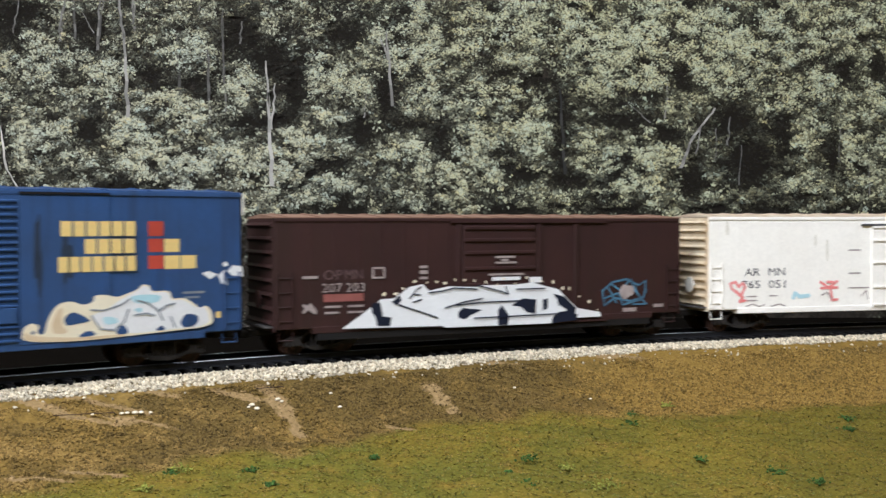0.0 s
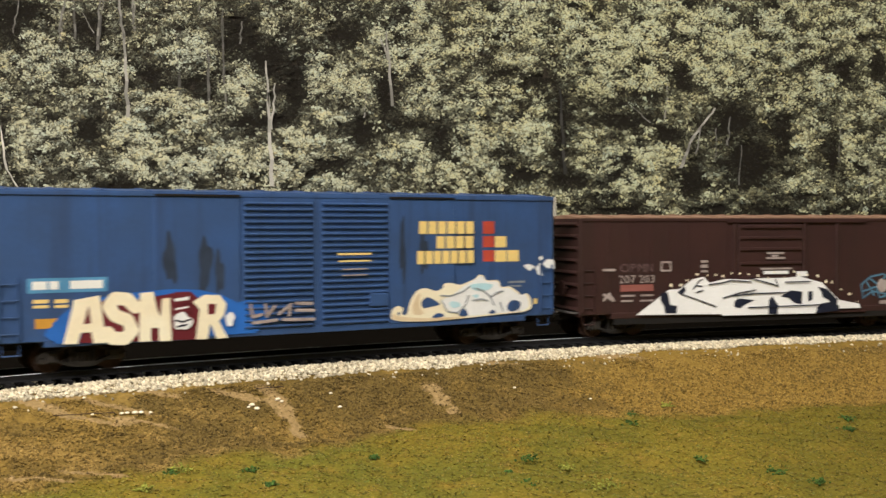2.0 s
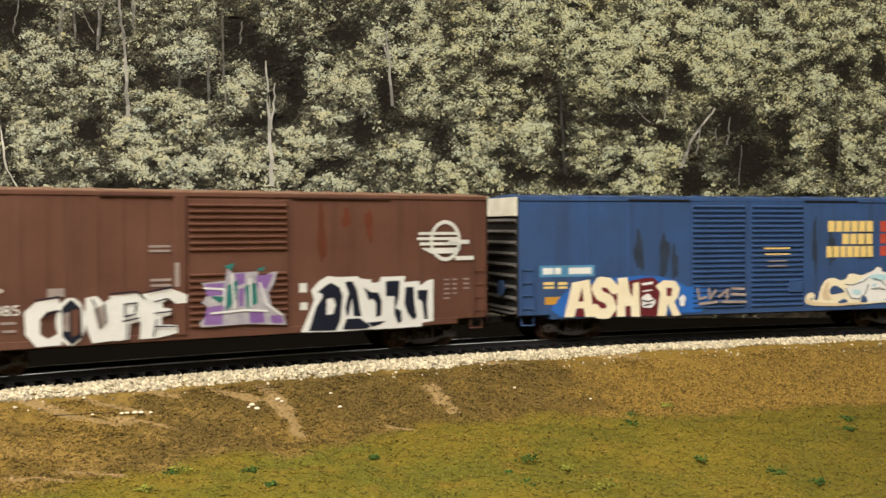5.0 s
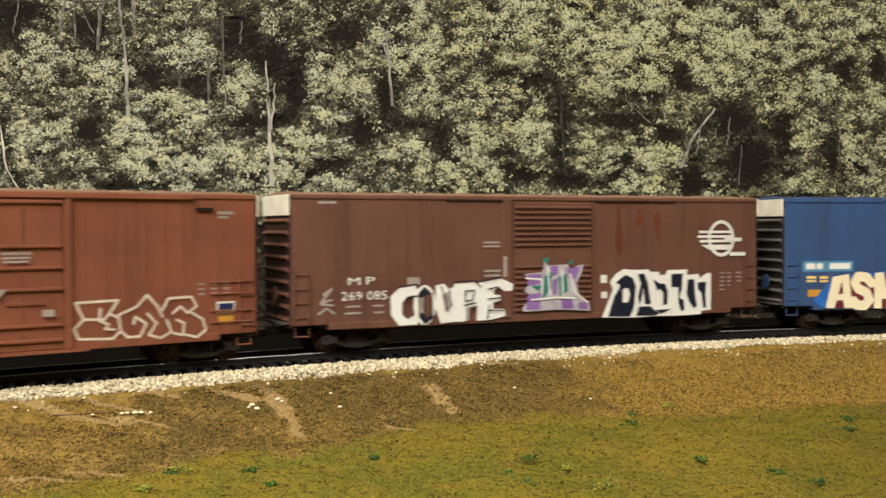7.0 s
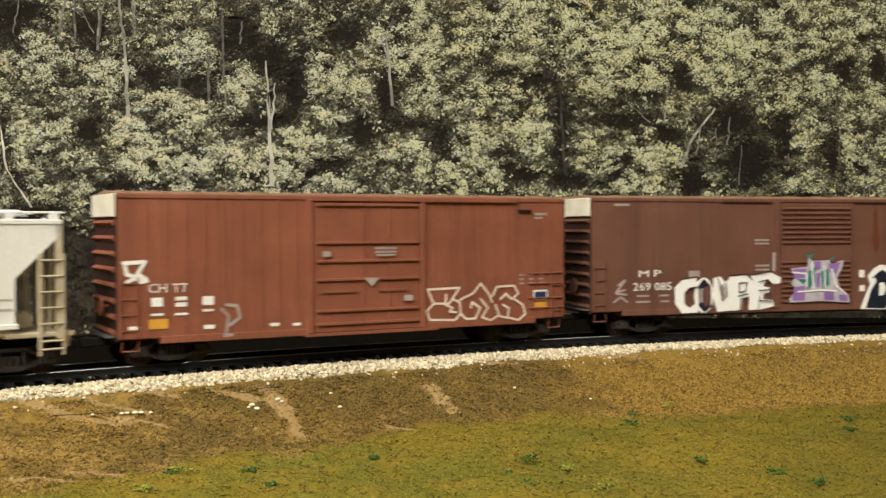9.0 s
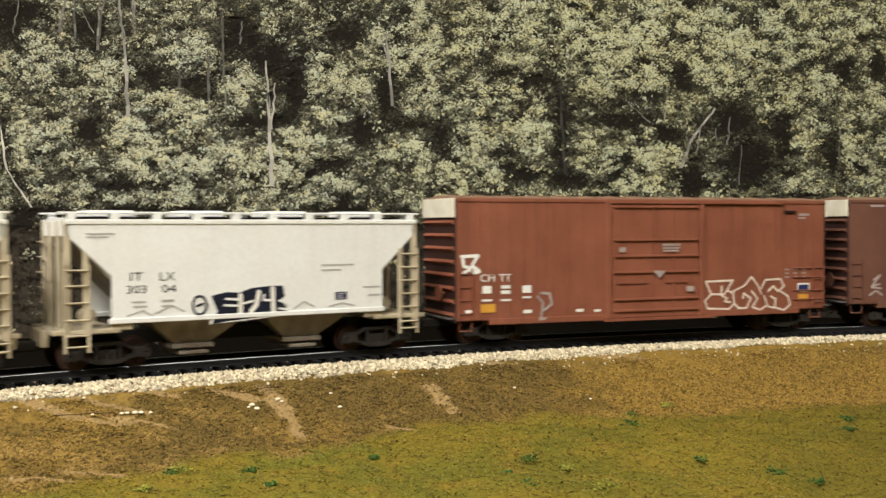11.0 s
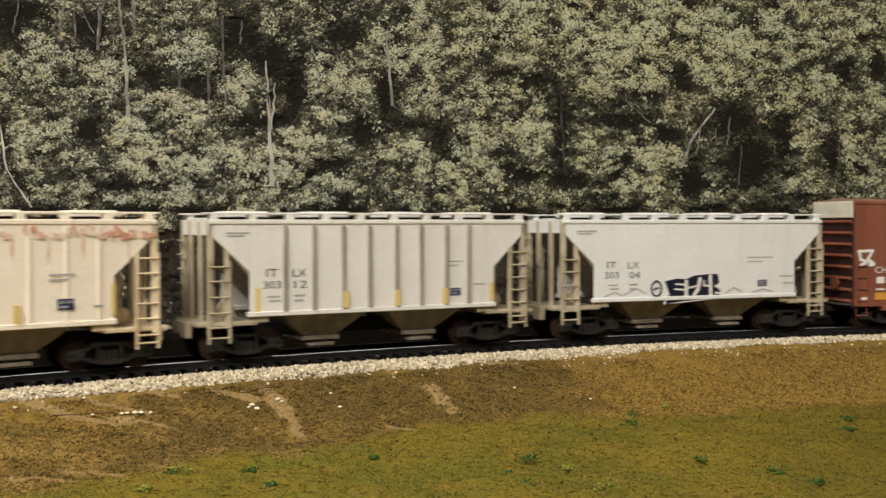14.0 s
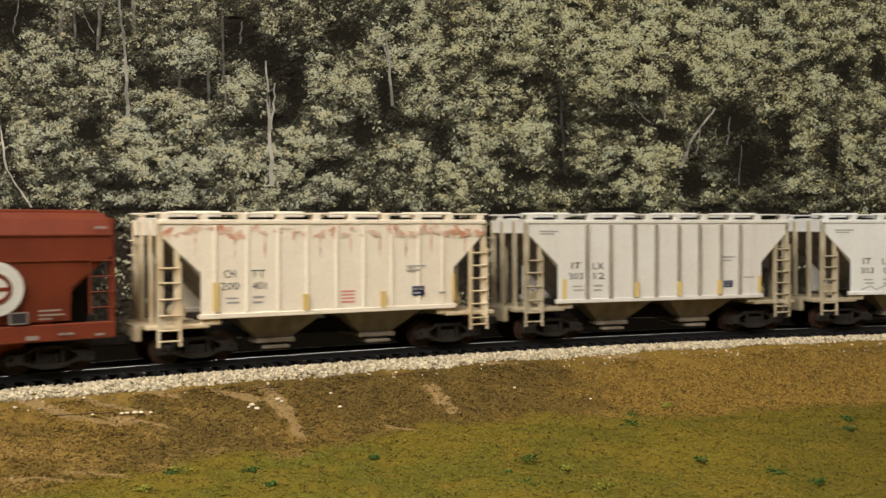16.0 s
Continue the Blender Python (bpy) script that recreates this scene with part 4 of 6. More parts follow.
    marks("graffiti_hole", [soft(p) for p in ([(43.6, 18.3), (46.4, 20.3), (50.4, 18.5), (52.4, 16.8), (49.0, 16.4), (44.4, 15.6)], [(47.3, 11.8), (51.6, 14.2), (54.7, 12.2)], [(82.4, 14.6), (84.8, 17.8), (89.8, 16.6), (88.6, 13.4), (84.2, 12.7)], [(33.3, 14.4), (34.7, 15.0), (34.4, 13.2)], [(59.8, 12.0), (62.7, 15.7), (65.3, 12.0)], [(73.6, 12.5), (76.2, 14.4), (77.7, 12.4)])], y - 0.2, M_BLUE, car)
    marks("graffiti_patch", [soft(p) for p in ([(64.7, 24.1), (70.4, 24.7), (76.5, 24.1), (74.8, 21.7), (67.6, 21.6)], [(55.8, 18.1), (60.4, 17.7), (61.6, 15.8), (57.0, 15.2)], [(66.1, 20.0), (69.6, 20.4), (69.0, 18.4)])], y - 0.2, M_CYAN, car, "pale cyan spray patch")
    strokes("graffiti_line", [[(52.4, 20.4), (56.4, 20.0), (62.1, 21.5), (65.3, 23.4)], [(52.4, 18.5), (55.3, 14.1), (59.8, 13.5), (63.3, 16.2), (64.7, 20.0)], [(67.6, 22.8), (71.3, 21.8), (74.8, 19.2), (76.5, 15.8)], [(75.4, 19.2), (77.7, 20.7), (80.7, 21.2)], [(66.7, 18.0), (70.7, 18.4), (73.6, 17.6)], [(79.2, 16.8), (80.7, 13.4)]], 0.55, y - 0.3, M_LINE, car, "thin grey graffiti inline")
    bars("stencil_plate", [(96.2, 15.4, 98.0, 17.6)], -HW - 0.12, M_YELLOW, car)
    bars("stencil_bar", [(84, 24.2, 92, 25.0), (84, 22.6, 90, 23.3)], -HW - 0.1, M_LINE, car)
    marks("graffiti_tag", [[[91.1, 31.0], [93.8, 31.7], [97.0, 30.5], [94.2, 28.8]], [[97.0, 30.1], [99.8, 32.0], [100.8, 26.6], [98.5, 27.1]], [[100.7, 31.5], [102.8, 33.5], [106.3, 33.0], [106.8, 29.4], [102.4, 29.9]], [[98.8, 34.3], [100.3, 34.9], [101.1, 33.5], [99.4, 33.0]]], -HW - 0.1, M_SPRAYW, car, "white graffiti scrap")
    marks("soot_streak", [wobble(-52, 36, 2.2, 8, 61, amt=0.3), wobble(-40, 34, 2.4, 9, 62, amt=0.3), wobble(-35, 31, 1.6, 7, 63, amt=0.3), wobble(36, 38, 1.2, 12, 64, amt=0.3), wobble(45, 37, 1.8, 8, 65, amt=0.3)],
               y - 0.0, M_SOOT, car, "dark soot streaks")
    return car


def brown_boxcar():
    posts = [(x, 1.6) for x in np.linspace(-93, -30, 9)]
    # end sheet darker than its ribs: the shade between them put into the colour
    car = boxcar("dusty brown boxcar with louvred door and black and white graffiti", 106, 80.5, 9.6, 58.4, M_BROWN, M_ROOFBRN, M_DARK, 9, True, posts=posts, rib_mat=M_BROWN)
    slatted_door(car, -15.9, 20.8, 11.2, 56.2, 20, M_BROWN, skip=(9, 10, 11))
    bm = bmesh.new()
    box(bm, -20.3, -16.4, -HW - 0.9, -HW, 10.6, 57.4, 0.2)
    part("door_post", bm, M_BROWN, car)
    for a, b in ((-45, -18), (22, 62)):
        bm = bmesh.new()
        box(bm, a, b, -HW - 0.8, -HW, 56.8, 57.3)
        part("door_track", bm, M_DARK, car)
    y = -HW - 0.3
    text("M", -84.5, 25.3, 2.8, y, M_WHITE, car, width=4.6)
    text("P", -77.4, 25.4, 2.8, y, M_WHITE, car, width=3.4)
    text("269 085", -87.2, 19.6, 3.3, y, M_WHITE, car, width=18)
    bars("stencil_bar", [(-85.5, 16.9, -79.8, 17.7), (-75, 16.9, -70.5, 17.7), (-85.9, 14.4, -79.3, 15.2), (-74.5, 14.4, -70.5, 15.2), (-96, 55.2, -89, 56.2), (-61, 24.8, -55.8, 27.6)], y, M_DULL, car)
    bars("stencil_bar", [(-28.9, 38.6, -21.6, 39.4), (-28.9, 40.1, -21.6, 40.9), (-28.4, 28.9, -21.4, 29.8), (-28.4, 27.1, -21.4, 28)], y, M_DULL, car)
    strokes("graffiti_tag", [[(-94, 22), (-91, 24), (-95, 19), (-91, 20)], [(-96, 15), (-93, 17), (-90, 15)], [(-95, 18.5), (-90.5, 18)]], 0.9, y, M_DULL, car, "thin pale graffiti tag")
    bars("graffiti_stripe", [(-20.4, 27, -18.8, 35)], -HW - 1.0, M_DULL, car)
    # white letters with dark cores
    marks("graffiti_letter", [[(-68.1, 20.6), (-64.6, 23.6), (-57.8, 24.5), (-56.8, 21.1), (-61.2, 20.4), (-63.4, 18.1), (-63.4, 13.6), (-61.2, 11.8), (-57.3, 13.8), (-56.8, 9.7), (-64.6, 9.5), (-67.8, 13.6)],
                              [(-49.5, 17.0), (-49.9, 13.6), (-51.2, 10.9), (-53.1, 9.4), (-55.2, 9.5), (-57.0, 11.0), (-58.3, 13.7), (-58.8, 17.0), (-58.3, 20.4), (-57.0, 23.1), (-55.1, 24.5), (-53.0, 24.5), (-51.2, 23.0), (-49.9, 20.2)],
                              [(-49.5, 24.3), (-46.0, 24.9), (-43.8, 22.6), (-40.1, 24.9), (-37.4, 23.9), (-39.2, 10.3), (-47.5, 9.7), (-49.7, 16.1)],
                              [(-42.1, 24.7), (-33.0, 25.4), (-30.6, 22.8), (-31.8, 16.1), (-35.2, 15.3), (-35.7, 10.3), (-40.1, 9.9), (-39.2, 20.6)],
                              [(-31.3, 24.9), (-21.5, 26.4), (-16.1, 24.1), (-16.4, 21.5), (-20.0, 21.3), (-22.5, 23.2), (-24.5, 21.7), (-24.5, 20.2), (-21.8, 19.8), (-21.8, 17.6), (-24.9, 17.0), (-24.9, 14.6), (-19.8, 14.2), (-19.5, 11.6), (-25.7, 10.3), (-32.3, 10.1)]], y - 0.6, M_SPRAYW, car, "fat white graffiti letters")
    flat_polys("graffiti_core", [[(-56.8, 21.3), (-54.1, 24.1), (-50.9, 21.1), (-50.7, 12.0), (-53.9, 9.5), (-56.6, 12.5)]], y - 0.75, M_SPRAYK, car, "black graffiti core")
    marks("graffiti_core", [[(-56.3, 19.6), (-54.6, 20.2), (-54.6, 13.8), (-56.3, 14.2)], [(-47.0, 20.6), (-44.3, 21.9), (-43.3, 15.7), (-45.5, 14.0)]], y - 0.85, M_DULL, car)
    flat_polys("graffiti_core", [[(-53.9, 20.6), (-51.4, 21.1), (-51.7, 12.9), (-53.9, 12.0)]], y - 0.85, M_BROWN, car)
    strokes("graffiti_line", [[(-64.6, 24.1), (-57.3, 25.1)], [(-62.2, 19.3), (-57.3, 20.6)], [(-47.5, 23.9), (-45.8, 19.6), (-44.8, 14.6)], [(-43.8, 22.3), (-43.1, 16.3)], [(-41.6, 25.4), (-32.8, 25.8), (-30.6, 23.2)], [(-37.2, 21.9), (-33.3, 22.1), (-34.0, 18.5), (-37.2, 17.8), (-37.2, 21.9)], [(-37.7, 16.3), (-32.8, 17.2)], [(-36.2, 15.3), (-36.7, 10.3)], [(-29.8, 25.6), (-21.5, 26.9)], [(-27.4, 22.3), (-23.0, 23.2)], [(-27.4, 18.5), (-22.0, 18.9)], [(-27.4, 14.2), (-20.5, 13.8)], [(-26.9, 16.3), (-27.9, 10.8)]], 0.5, y - 0.9, M_SPRAYK, car, "thin dark graffiti outline")
    # purple and teal piece over the louvres
    yl = -HW - 1.3
    flat_polys("graffiti_piece", [[[-11.3, 28.0], [-2.9, 28.5], [-2.3, 33.0], [-0.3, 31.1], [8.9, 31.4], [9.5, 28.7], [13.5, 30.9], [16.2, 31.3], [15.1, 27.4], [12.9, 24.0], [14.0, 18.2], [18.8, 15.8], [19.4, 12.3], [4.2, 13.3], [-11.4, 12.9], [-12.1, 14.5], [-8.0, 18.9], [-11.4, 21.2], [-8.8, 24.5]]], yl, M_LILAC, car, "pale lilac graffiti field")
    marks("graffiti_block", [[[-10.1, 27.5], [-3.4, 27.8], [-3.9, 23.7], [-9.6, 23.4]], [[-9.6, 19.6], [-3.6, 20.3], [-4.2, 13.6], [-10.6, 13.8]], [[0.3, 30.7], [4.2, 31.1], [4.2, 27.6], [1.6, 26.6]], [[8.1, 29.8], [14.8, 30.4], [12.1, 25.2], [8.9, 25.9]], [[5.5, 17.3], [10.8, 17.6], [11.3, 13.5], [6.0, 13.7]], [[13.5, 15.9], [17.5, 15.8], [18.3, 13.0], [14.0, 13.2]], [[1.8, 25.4], [3.9, 26.0], [3.4, 19.7], [1.8, 19.3]]], yl - 0.05, M_PURPLE, car, "purple graffiti block")
    marks("graffiti_block", [[[-2.3, 26.6], [1.6, 28.8], [0.8, 22.0], [-2.9, 17.6]], [[4.2, 26.5], [8.1, 27.6], [8.7, 20.7], [5.0, 18.5]], [[-3.6, 33.5], [0.3, 34.5], [-0.8, 32.0]], [[8.1, 31.9], [11.3, 33.2], [10.8, 31.4]], [[-8.5, 23.4], [-2.3, 23.0], [-4.9, 21.0]]], yl - 0.15, M_TEAL, car, "teal graffiti block")
    strokes("graffiti_line", [[(-10.5, 26.2), (-3.4, 25.6), (-3.2, 20)], [(-0.6, 30.5), (0.2, 19)], [(6, 29), (6.2, 19.4)], [(9.6, 27.4), (12, 20), (17.6, 16)], [(-8, 17.6), (4, 18.2), (12, 17.6)]], 0.7, yl - 0.2, M_SPRAYW, car, "white graffiti line")
    # black letters with white borders
    y2 = y - 0.2
    flat_polys("graffiti_border", [[[25.5, 9.2], [30.7, 20.5], [29.5, 24.0], [32.5, 27.2], [36.0, 29.0], [40.8, 28.5], [48.4, 28.6], [49.3, 27.7], [53.9, 27.3], [54.1, 26.0], [57.2, 26.2], [58.1, 28.1], [68.6, 28.2], [68.1, 25.8], [74.5, 26.2], [75.0, 24.3], [78.5, 26.3], [81.0, 26.6], [80.9, 10.6], [75.8, 10.1], [75.6, 8.8], [64.1, 8.6], [51.9, 8.8], [42.0, 8.7], [39.3, 8.7]]], y2, M_SPRAYW, car, "white graffiti border")
    marks("graffiti_letter", [[[28.5, 9.5], [31.5, 17.9], [34.0, 21.2], [34.0, 22.7], [32.0, 23.2], [34.9, 25.4], [37.3, 26.6], [40.8, 24.8], [42.1, 21.7], [41.1, 12.7], [39.3, 9.1]], [[43.0, 26.7], [46.1, 26.9], [47.9, 23.6], [49.7, 13.9], [46.7, 14.0], [45.8, 20.7], [44.7, 15.5], [43.8, 13.8], [43.1, 17.3], [44.6, 22.5]], [[50.7, 24.6], [53.9, 22.5], [56.7, 22.4], [58.3, 19.2], [58.0, 13.9], [55.8, 13.1], [55.9, 18.4], [54.3, 20.3], [52.9, 19.5], [51.8, 22.1]], [[60.0, 26.4], [66.0, 26.5], [65.6, 20.6], [64.2, 16.2], [66.6, 15.2], [66.8, 11.1], [65.3, 10.3], [63.7, 14.0], [63.7, 20.7], [60.1, 20.9]], [[68.6, 23.9], [72.0, 24.0], [72.4, 17.6], [73.4, 12.6], [71.9, 11.3], [69.5, 14.1], [68.0, 17.8]], [[73.8, 22.6], [78.4, 22.6], [77.9, 17.3], [78.3, 11.4], [76.8, 11.6], [75.7, 18.4], [73.9, 19.4]], [[42.1, 9.3], [43.6, 13.1], [49.2, 13.1], [53.8, 9.9], [51.7, 9.1]], [[52.1, 11.4], [60.3, 11.6], [54.7, 9.7]]], y2 - 0.1, M_SPRAYK, car, "black graffiti letter block")
    flat_polys("graffiti_hole", [[[35.5, 20.7], [38.1, 21.0], [39.2, 18.4], [38.0, 15.2], [35.4, 15.0]]], y2 - 0.3, M_SPRAYW, car)
    # round emblem with three bars across it
    strokes("emblem", [ring(86.6, 41.3, 6.4, 7.2, 26)], 1.5, y, M_WHITE, car, "white ring emblem")
    bars("emblem_bar", [(74.5, 43.6, 92, 44.7), (73.7, 41.6, 92, 42.7), (75, 39.6, 92, 40.8), (88, 40, 97.5, 41.6)], y - 0.3, M_WHITE, car)
    marks("emblem_bar", [[(75.5, 38.6), (92, 38.6), (90, 36.4), (80, 36.4)], rect(91, 33.7, 99.5, 35.3)], y - 0.35, M_WHITE, car)
    marks("rust_streak", [wobble(34, 44, 1.6, 10.5, 81, amt=0.25), wobble(44, 50, 1.6, 4, 82, amt=0.25), wobble(53.4, 47.5, 1.6, 6, 83, amt=0.25)], -HW - 0.08, M_STAIN, car, "dark rust streaks")
    bars("stencil_bar", [(86, 26 - 1.8 * i, 88.6, 26.6 - 1.8 * i) for i in range(5)] + [(90, 26 - 1.8 * i, 92, 26.6 - 1.8 * i) for i in range(4)] + [(95, 26 - 1.8 * i, 97.8, 26.6 - 1.8 * i) for i in range(3)], -HW - 0.1, M_DULL, car)
    bars("stencil_bar", [(25.1, 23.4, 28.1, 26.7), (25.4, 17.1, 28.3, 19.8)], -HW - 0.1, M_WHITE, car)
    return car


def red_boxcar():
    posts = [(x, 1.0) for x in np.linspace(-80, -27, 9)] + [(x, 1.0) for x in np.linspace(29, 62, 6)]
    # dark end sheet behind red ribs: rib shade put into the colour
    car = boxcar("oxide red boxcar with ribbed sliding door and outlined graffiti tag", 89.4, 71.5, 8.4, 57.8, M_RUST, M_ROOFBRN, M_DARK, 8, True, posts=posts, rib_mat=M_RUST)
    bm = bmesh.new()
    box(bm, -20.6, 22.4, -HW - 0.6, -HW + 0.1, 8.6, 56, 0.2)
    door = part("door", bm, M_RUST, car, "ribbed sliding door")
    for z in (54.8, 41.0, 34.3, 27.6, 16.3, 11.6):
        bm = bmesh.new()
        box(bm, -19.5, 21.8, -HW - 1.5, -HW - 0.5, z - 0.5, z + 0.5, 0.15)
        part("door_rib", bm, M_RUST, door)
    for x0, x1 in ((-18, -4), (5, 16)):
        bm = bmesh.new()
        box(bm, x0, x1, -HW - 1.2, -HW - 0.5, 22.8, 23.6)
        part("door_rib", bm, M_RUST, door)
    for x in (-1, 9.5):
        bm = bmesh.new()
        rod(bm, (x, -HW - 0.9, 10), (x, -HW - 0.9, 55), 0.25, 6)
        part("lock_rod", bm, M_RUST, door)
    bm = bmesh.new()
    box(bm, -23.2, -20.8, -HW - 1.1, -HW, 8.4, 56.6, 0.2)
    part("door_post", bm, M_RUST, car)
    bm = bmesh.new()
    box(bm, 22.6, 24.8, -HW - 1.1, -HW, 8.4, 56.6, 0.2)
    part("door_post", bm, M_RUST, car)
    for a, b, z in ((-22, 66, 56.2), (-24, 30, 7.4)):
        bm = bmesh.new()
        box(bm, a, b, -HW - 1.3, -HW, z, z + 0.9)
        part("door_track", bm, M_RUST, car)
    bm = bmesh.new()
    box(bm, 67, 73, -HW - 1.0, -HW, 52.5, 53.4)
    part("door_stop", bm, M_UNDER, car)
    y = -HW - 0.3
    text("CH", -79.5, 25.0, 3.0, y, M_WHITE, car, width=6.2)
    text("TT", -71.4, 24.9, 3.0, y, M_WHITE, car, width=5.2)
    bars("stencil_bar", [(-78.6, 20.3, -74.7, 23.3), (-70.5, 22.1, -66.5, 23.4), (-70.5, 20.0, -66.5, 21.4), (-61.2, 20.2, -57.3, 23.2), (-78.8, 17.2, -74.5, 18.0), (-70.8, 17.1, -66.2, 17.9), (-61.2, 18.0, -57.3, 18.8),
                         (-86, 12.8, -82.5, 14), (-60.8, 12.0, -57, 13.4), (-37, 11.8, -33.5, 13), (-28.5, 11.6, -25.6, 12.6)], y, M_WHITE, car)
    bars("stencil_plate", [(-79.4, 12.8, -73, 16.1)], y, M_AMBER, car)
    strokes("graffiti_tag", [[(-87.5, 35), (-80.5, 35.3), (-83, 31.5), (-80.2, 29.5), (-86.5, 31.2), (-87, 34)], [(-86.5, 28.6), (-84, 30), (-82, 28.6), (-80, 29)]], 1.3, y, M_WHITE, car, "rough white graffiti tag")
    strokes("graffiti_tag", [[(-53, 20), (-49, 19.6), (-48, 15.5), (-51.5, 13)], [(-54.5, 18.6), (-52, 16), (-53, 10)], [(-53.5, 9.4), (-51, 9.6)]], 1.1, y, M_DULL, car)
    yd = -HW - 1.6
    bars("door_label", [(3.2, 38.4, 12.2, 39.3), (3.4, 37.1, 12.0, 37.9), (3.8, 36, 11.6, 36.7)], yd, M_DULL, car)
    marks("door_label", [[(-1.2, 28), (5.0, 28), (2.0, 24.8)], rect(-17.5, 36, -14.5, 38)], yd, M_DULL, car)
    bars("stencil_bar", [(15.2, 19, 19, 21.2)], yd, M_DULL, car)
    out = [[(25.9, 22.8), (39.8, 23.1), (37.0, 19.2), (35.3, 17.1), (28.6, 17.4), (25.9, 22.8)], [(28.6, 17.4), (25.4, 14.5), (26.9, 11.2), (37.8, 10.7), (40.5, 13.0), (40.0, 17.4), (37.0, 18.8)],
           [(39.8, 18.3), (45.9, 20.7), (49.5, 24.5), (53.1, 20.4), (54.7, 17.0)], [(40.5, 13.0), (42.8, 10.9), (46.9, 10.9), (49.2, 15.0), (45.4, 17.4), (44.9, 15.2)],
           [(49.5, 18.3), (52.6, 14.9), (50.0, 11.2), (54.1, 9.9), (57.8, 11.8), (56.2, 15.9)], [(54.7, 19.3), (56.8, 23.0), (65.0, 23.2), (66.8, 20.0), (63.6, 17.8), (61.0, 20.2), (58.3, 18.0)],
           [(58.3, 11.3), (61.8, 10.5), (62.3, 14.5), (59.6, 15.7)], [(65.0, 17.8), (69.0, 15.4), (70.1, 11.7), (66.8, 9.4), (62.8, 10.5)], [(33.8, 20.6), (33.5, 16.7), (36.5, 15.5), (35.3, 14.1), (38.3, 13.7)]]
    strokes("graffiti_outline", out, 0.85, y, M_CHALK, car, "pale outlined graffiti letters")
    bars("notice", [(74.4, 17.2, 81.3, 21.1)], -HW - 0.1, M_WHITE, car)
    bars("notice", [(75, 17.8, 80.7, 20.4)], -HW - 0.16, M_INK, car)
    bars("notice", [(75, 13.3, 80.7, 16.1)], -HW - 0.1, M_AMBER, car)
    bars("stencil_bar", [(67.7 + 4.6 * (i % 3), 27 - 1.7 * (i // 3), 70 + 4.6 * (i % 3), 27.7 - 1.7 * (i // 3)) for i in range(9)] + [(75, 51.2, 81, 52.2), (75, 49.8, 79, 50.6), (84, 13, 87, 14.2)], -HW - 0.1, M_DULL, car)
    for z in (27.9, 23.8, 18, 14):
        bm = bmesh.new()
        rod(bm, (72, -HW - 0.5, z), (88, -HW - 0.5, z), 0.3, 5)
        part("grab_rail", bm, M_RUST, car)
    return car


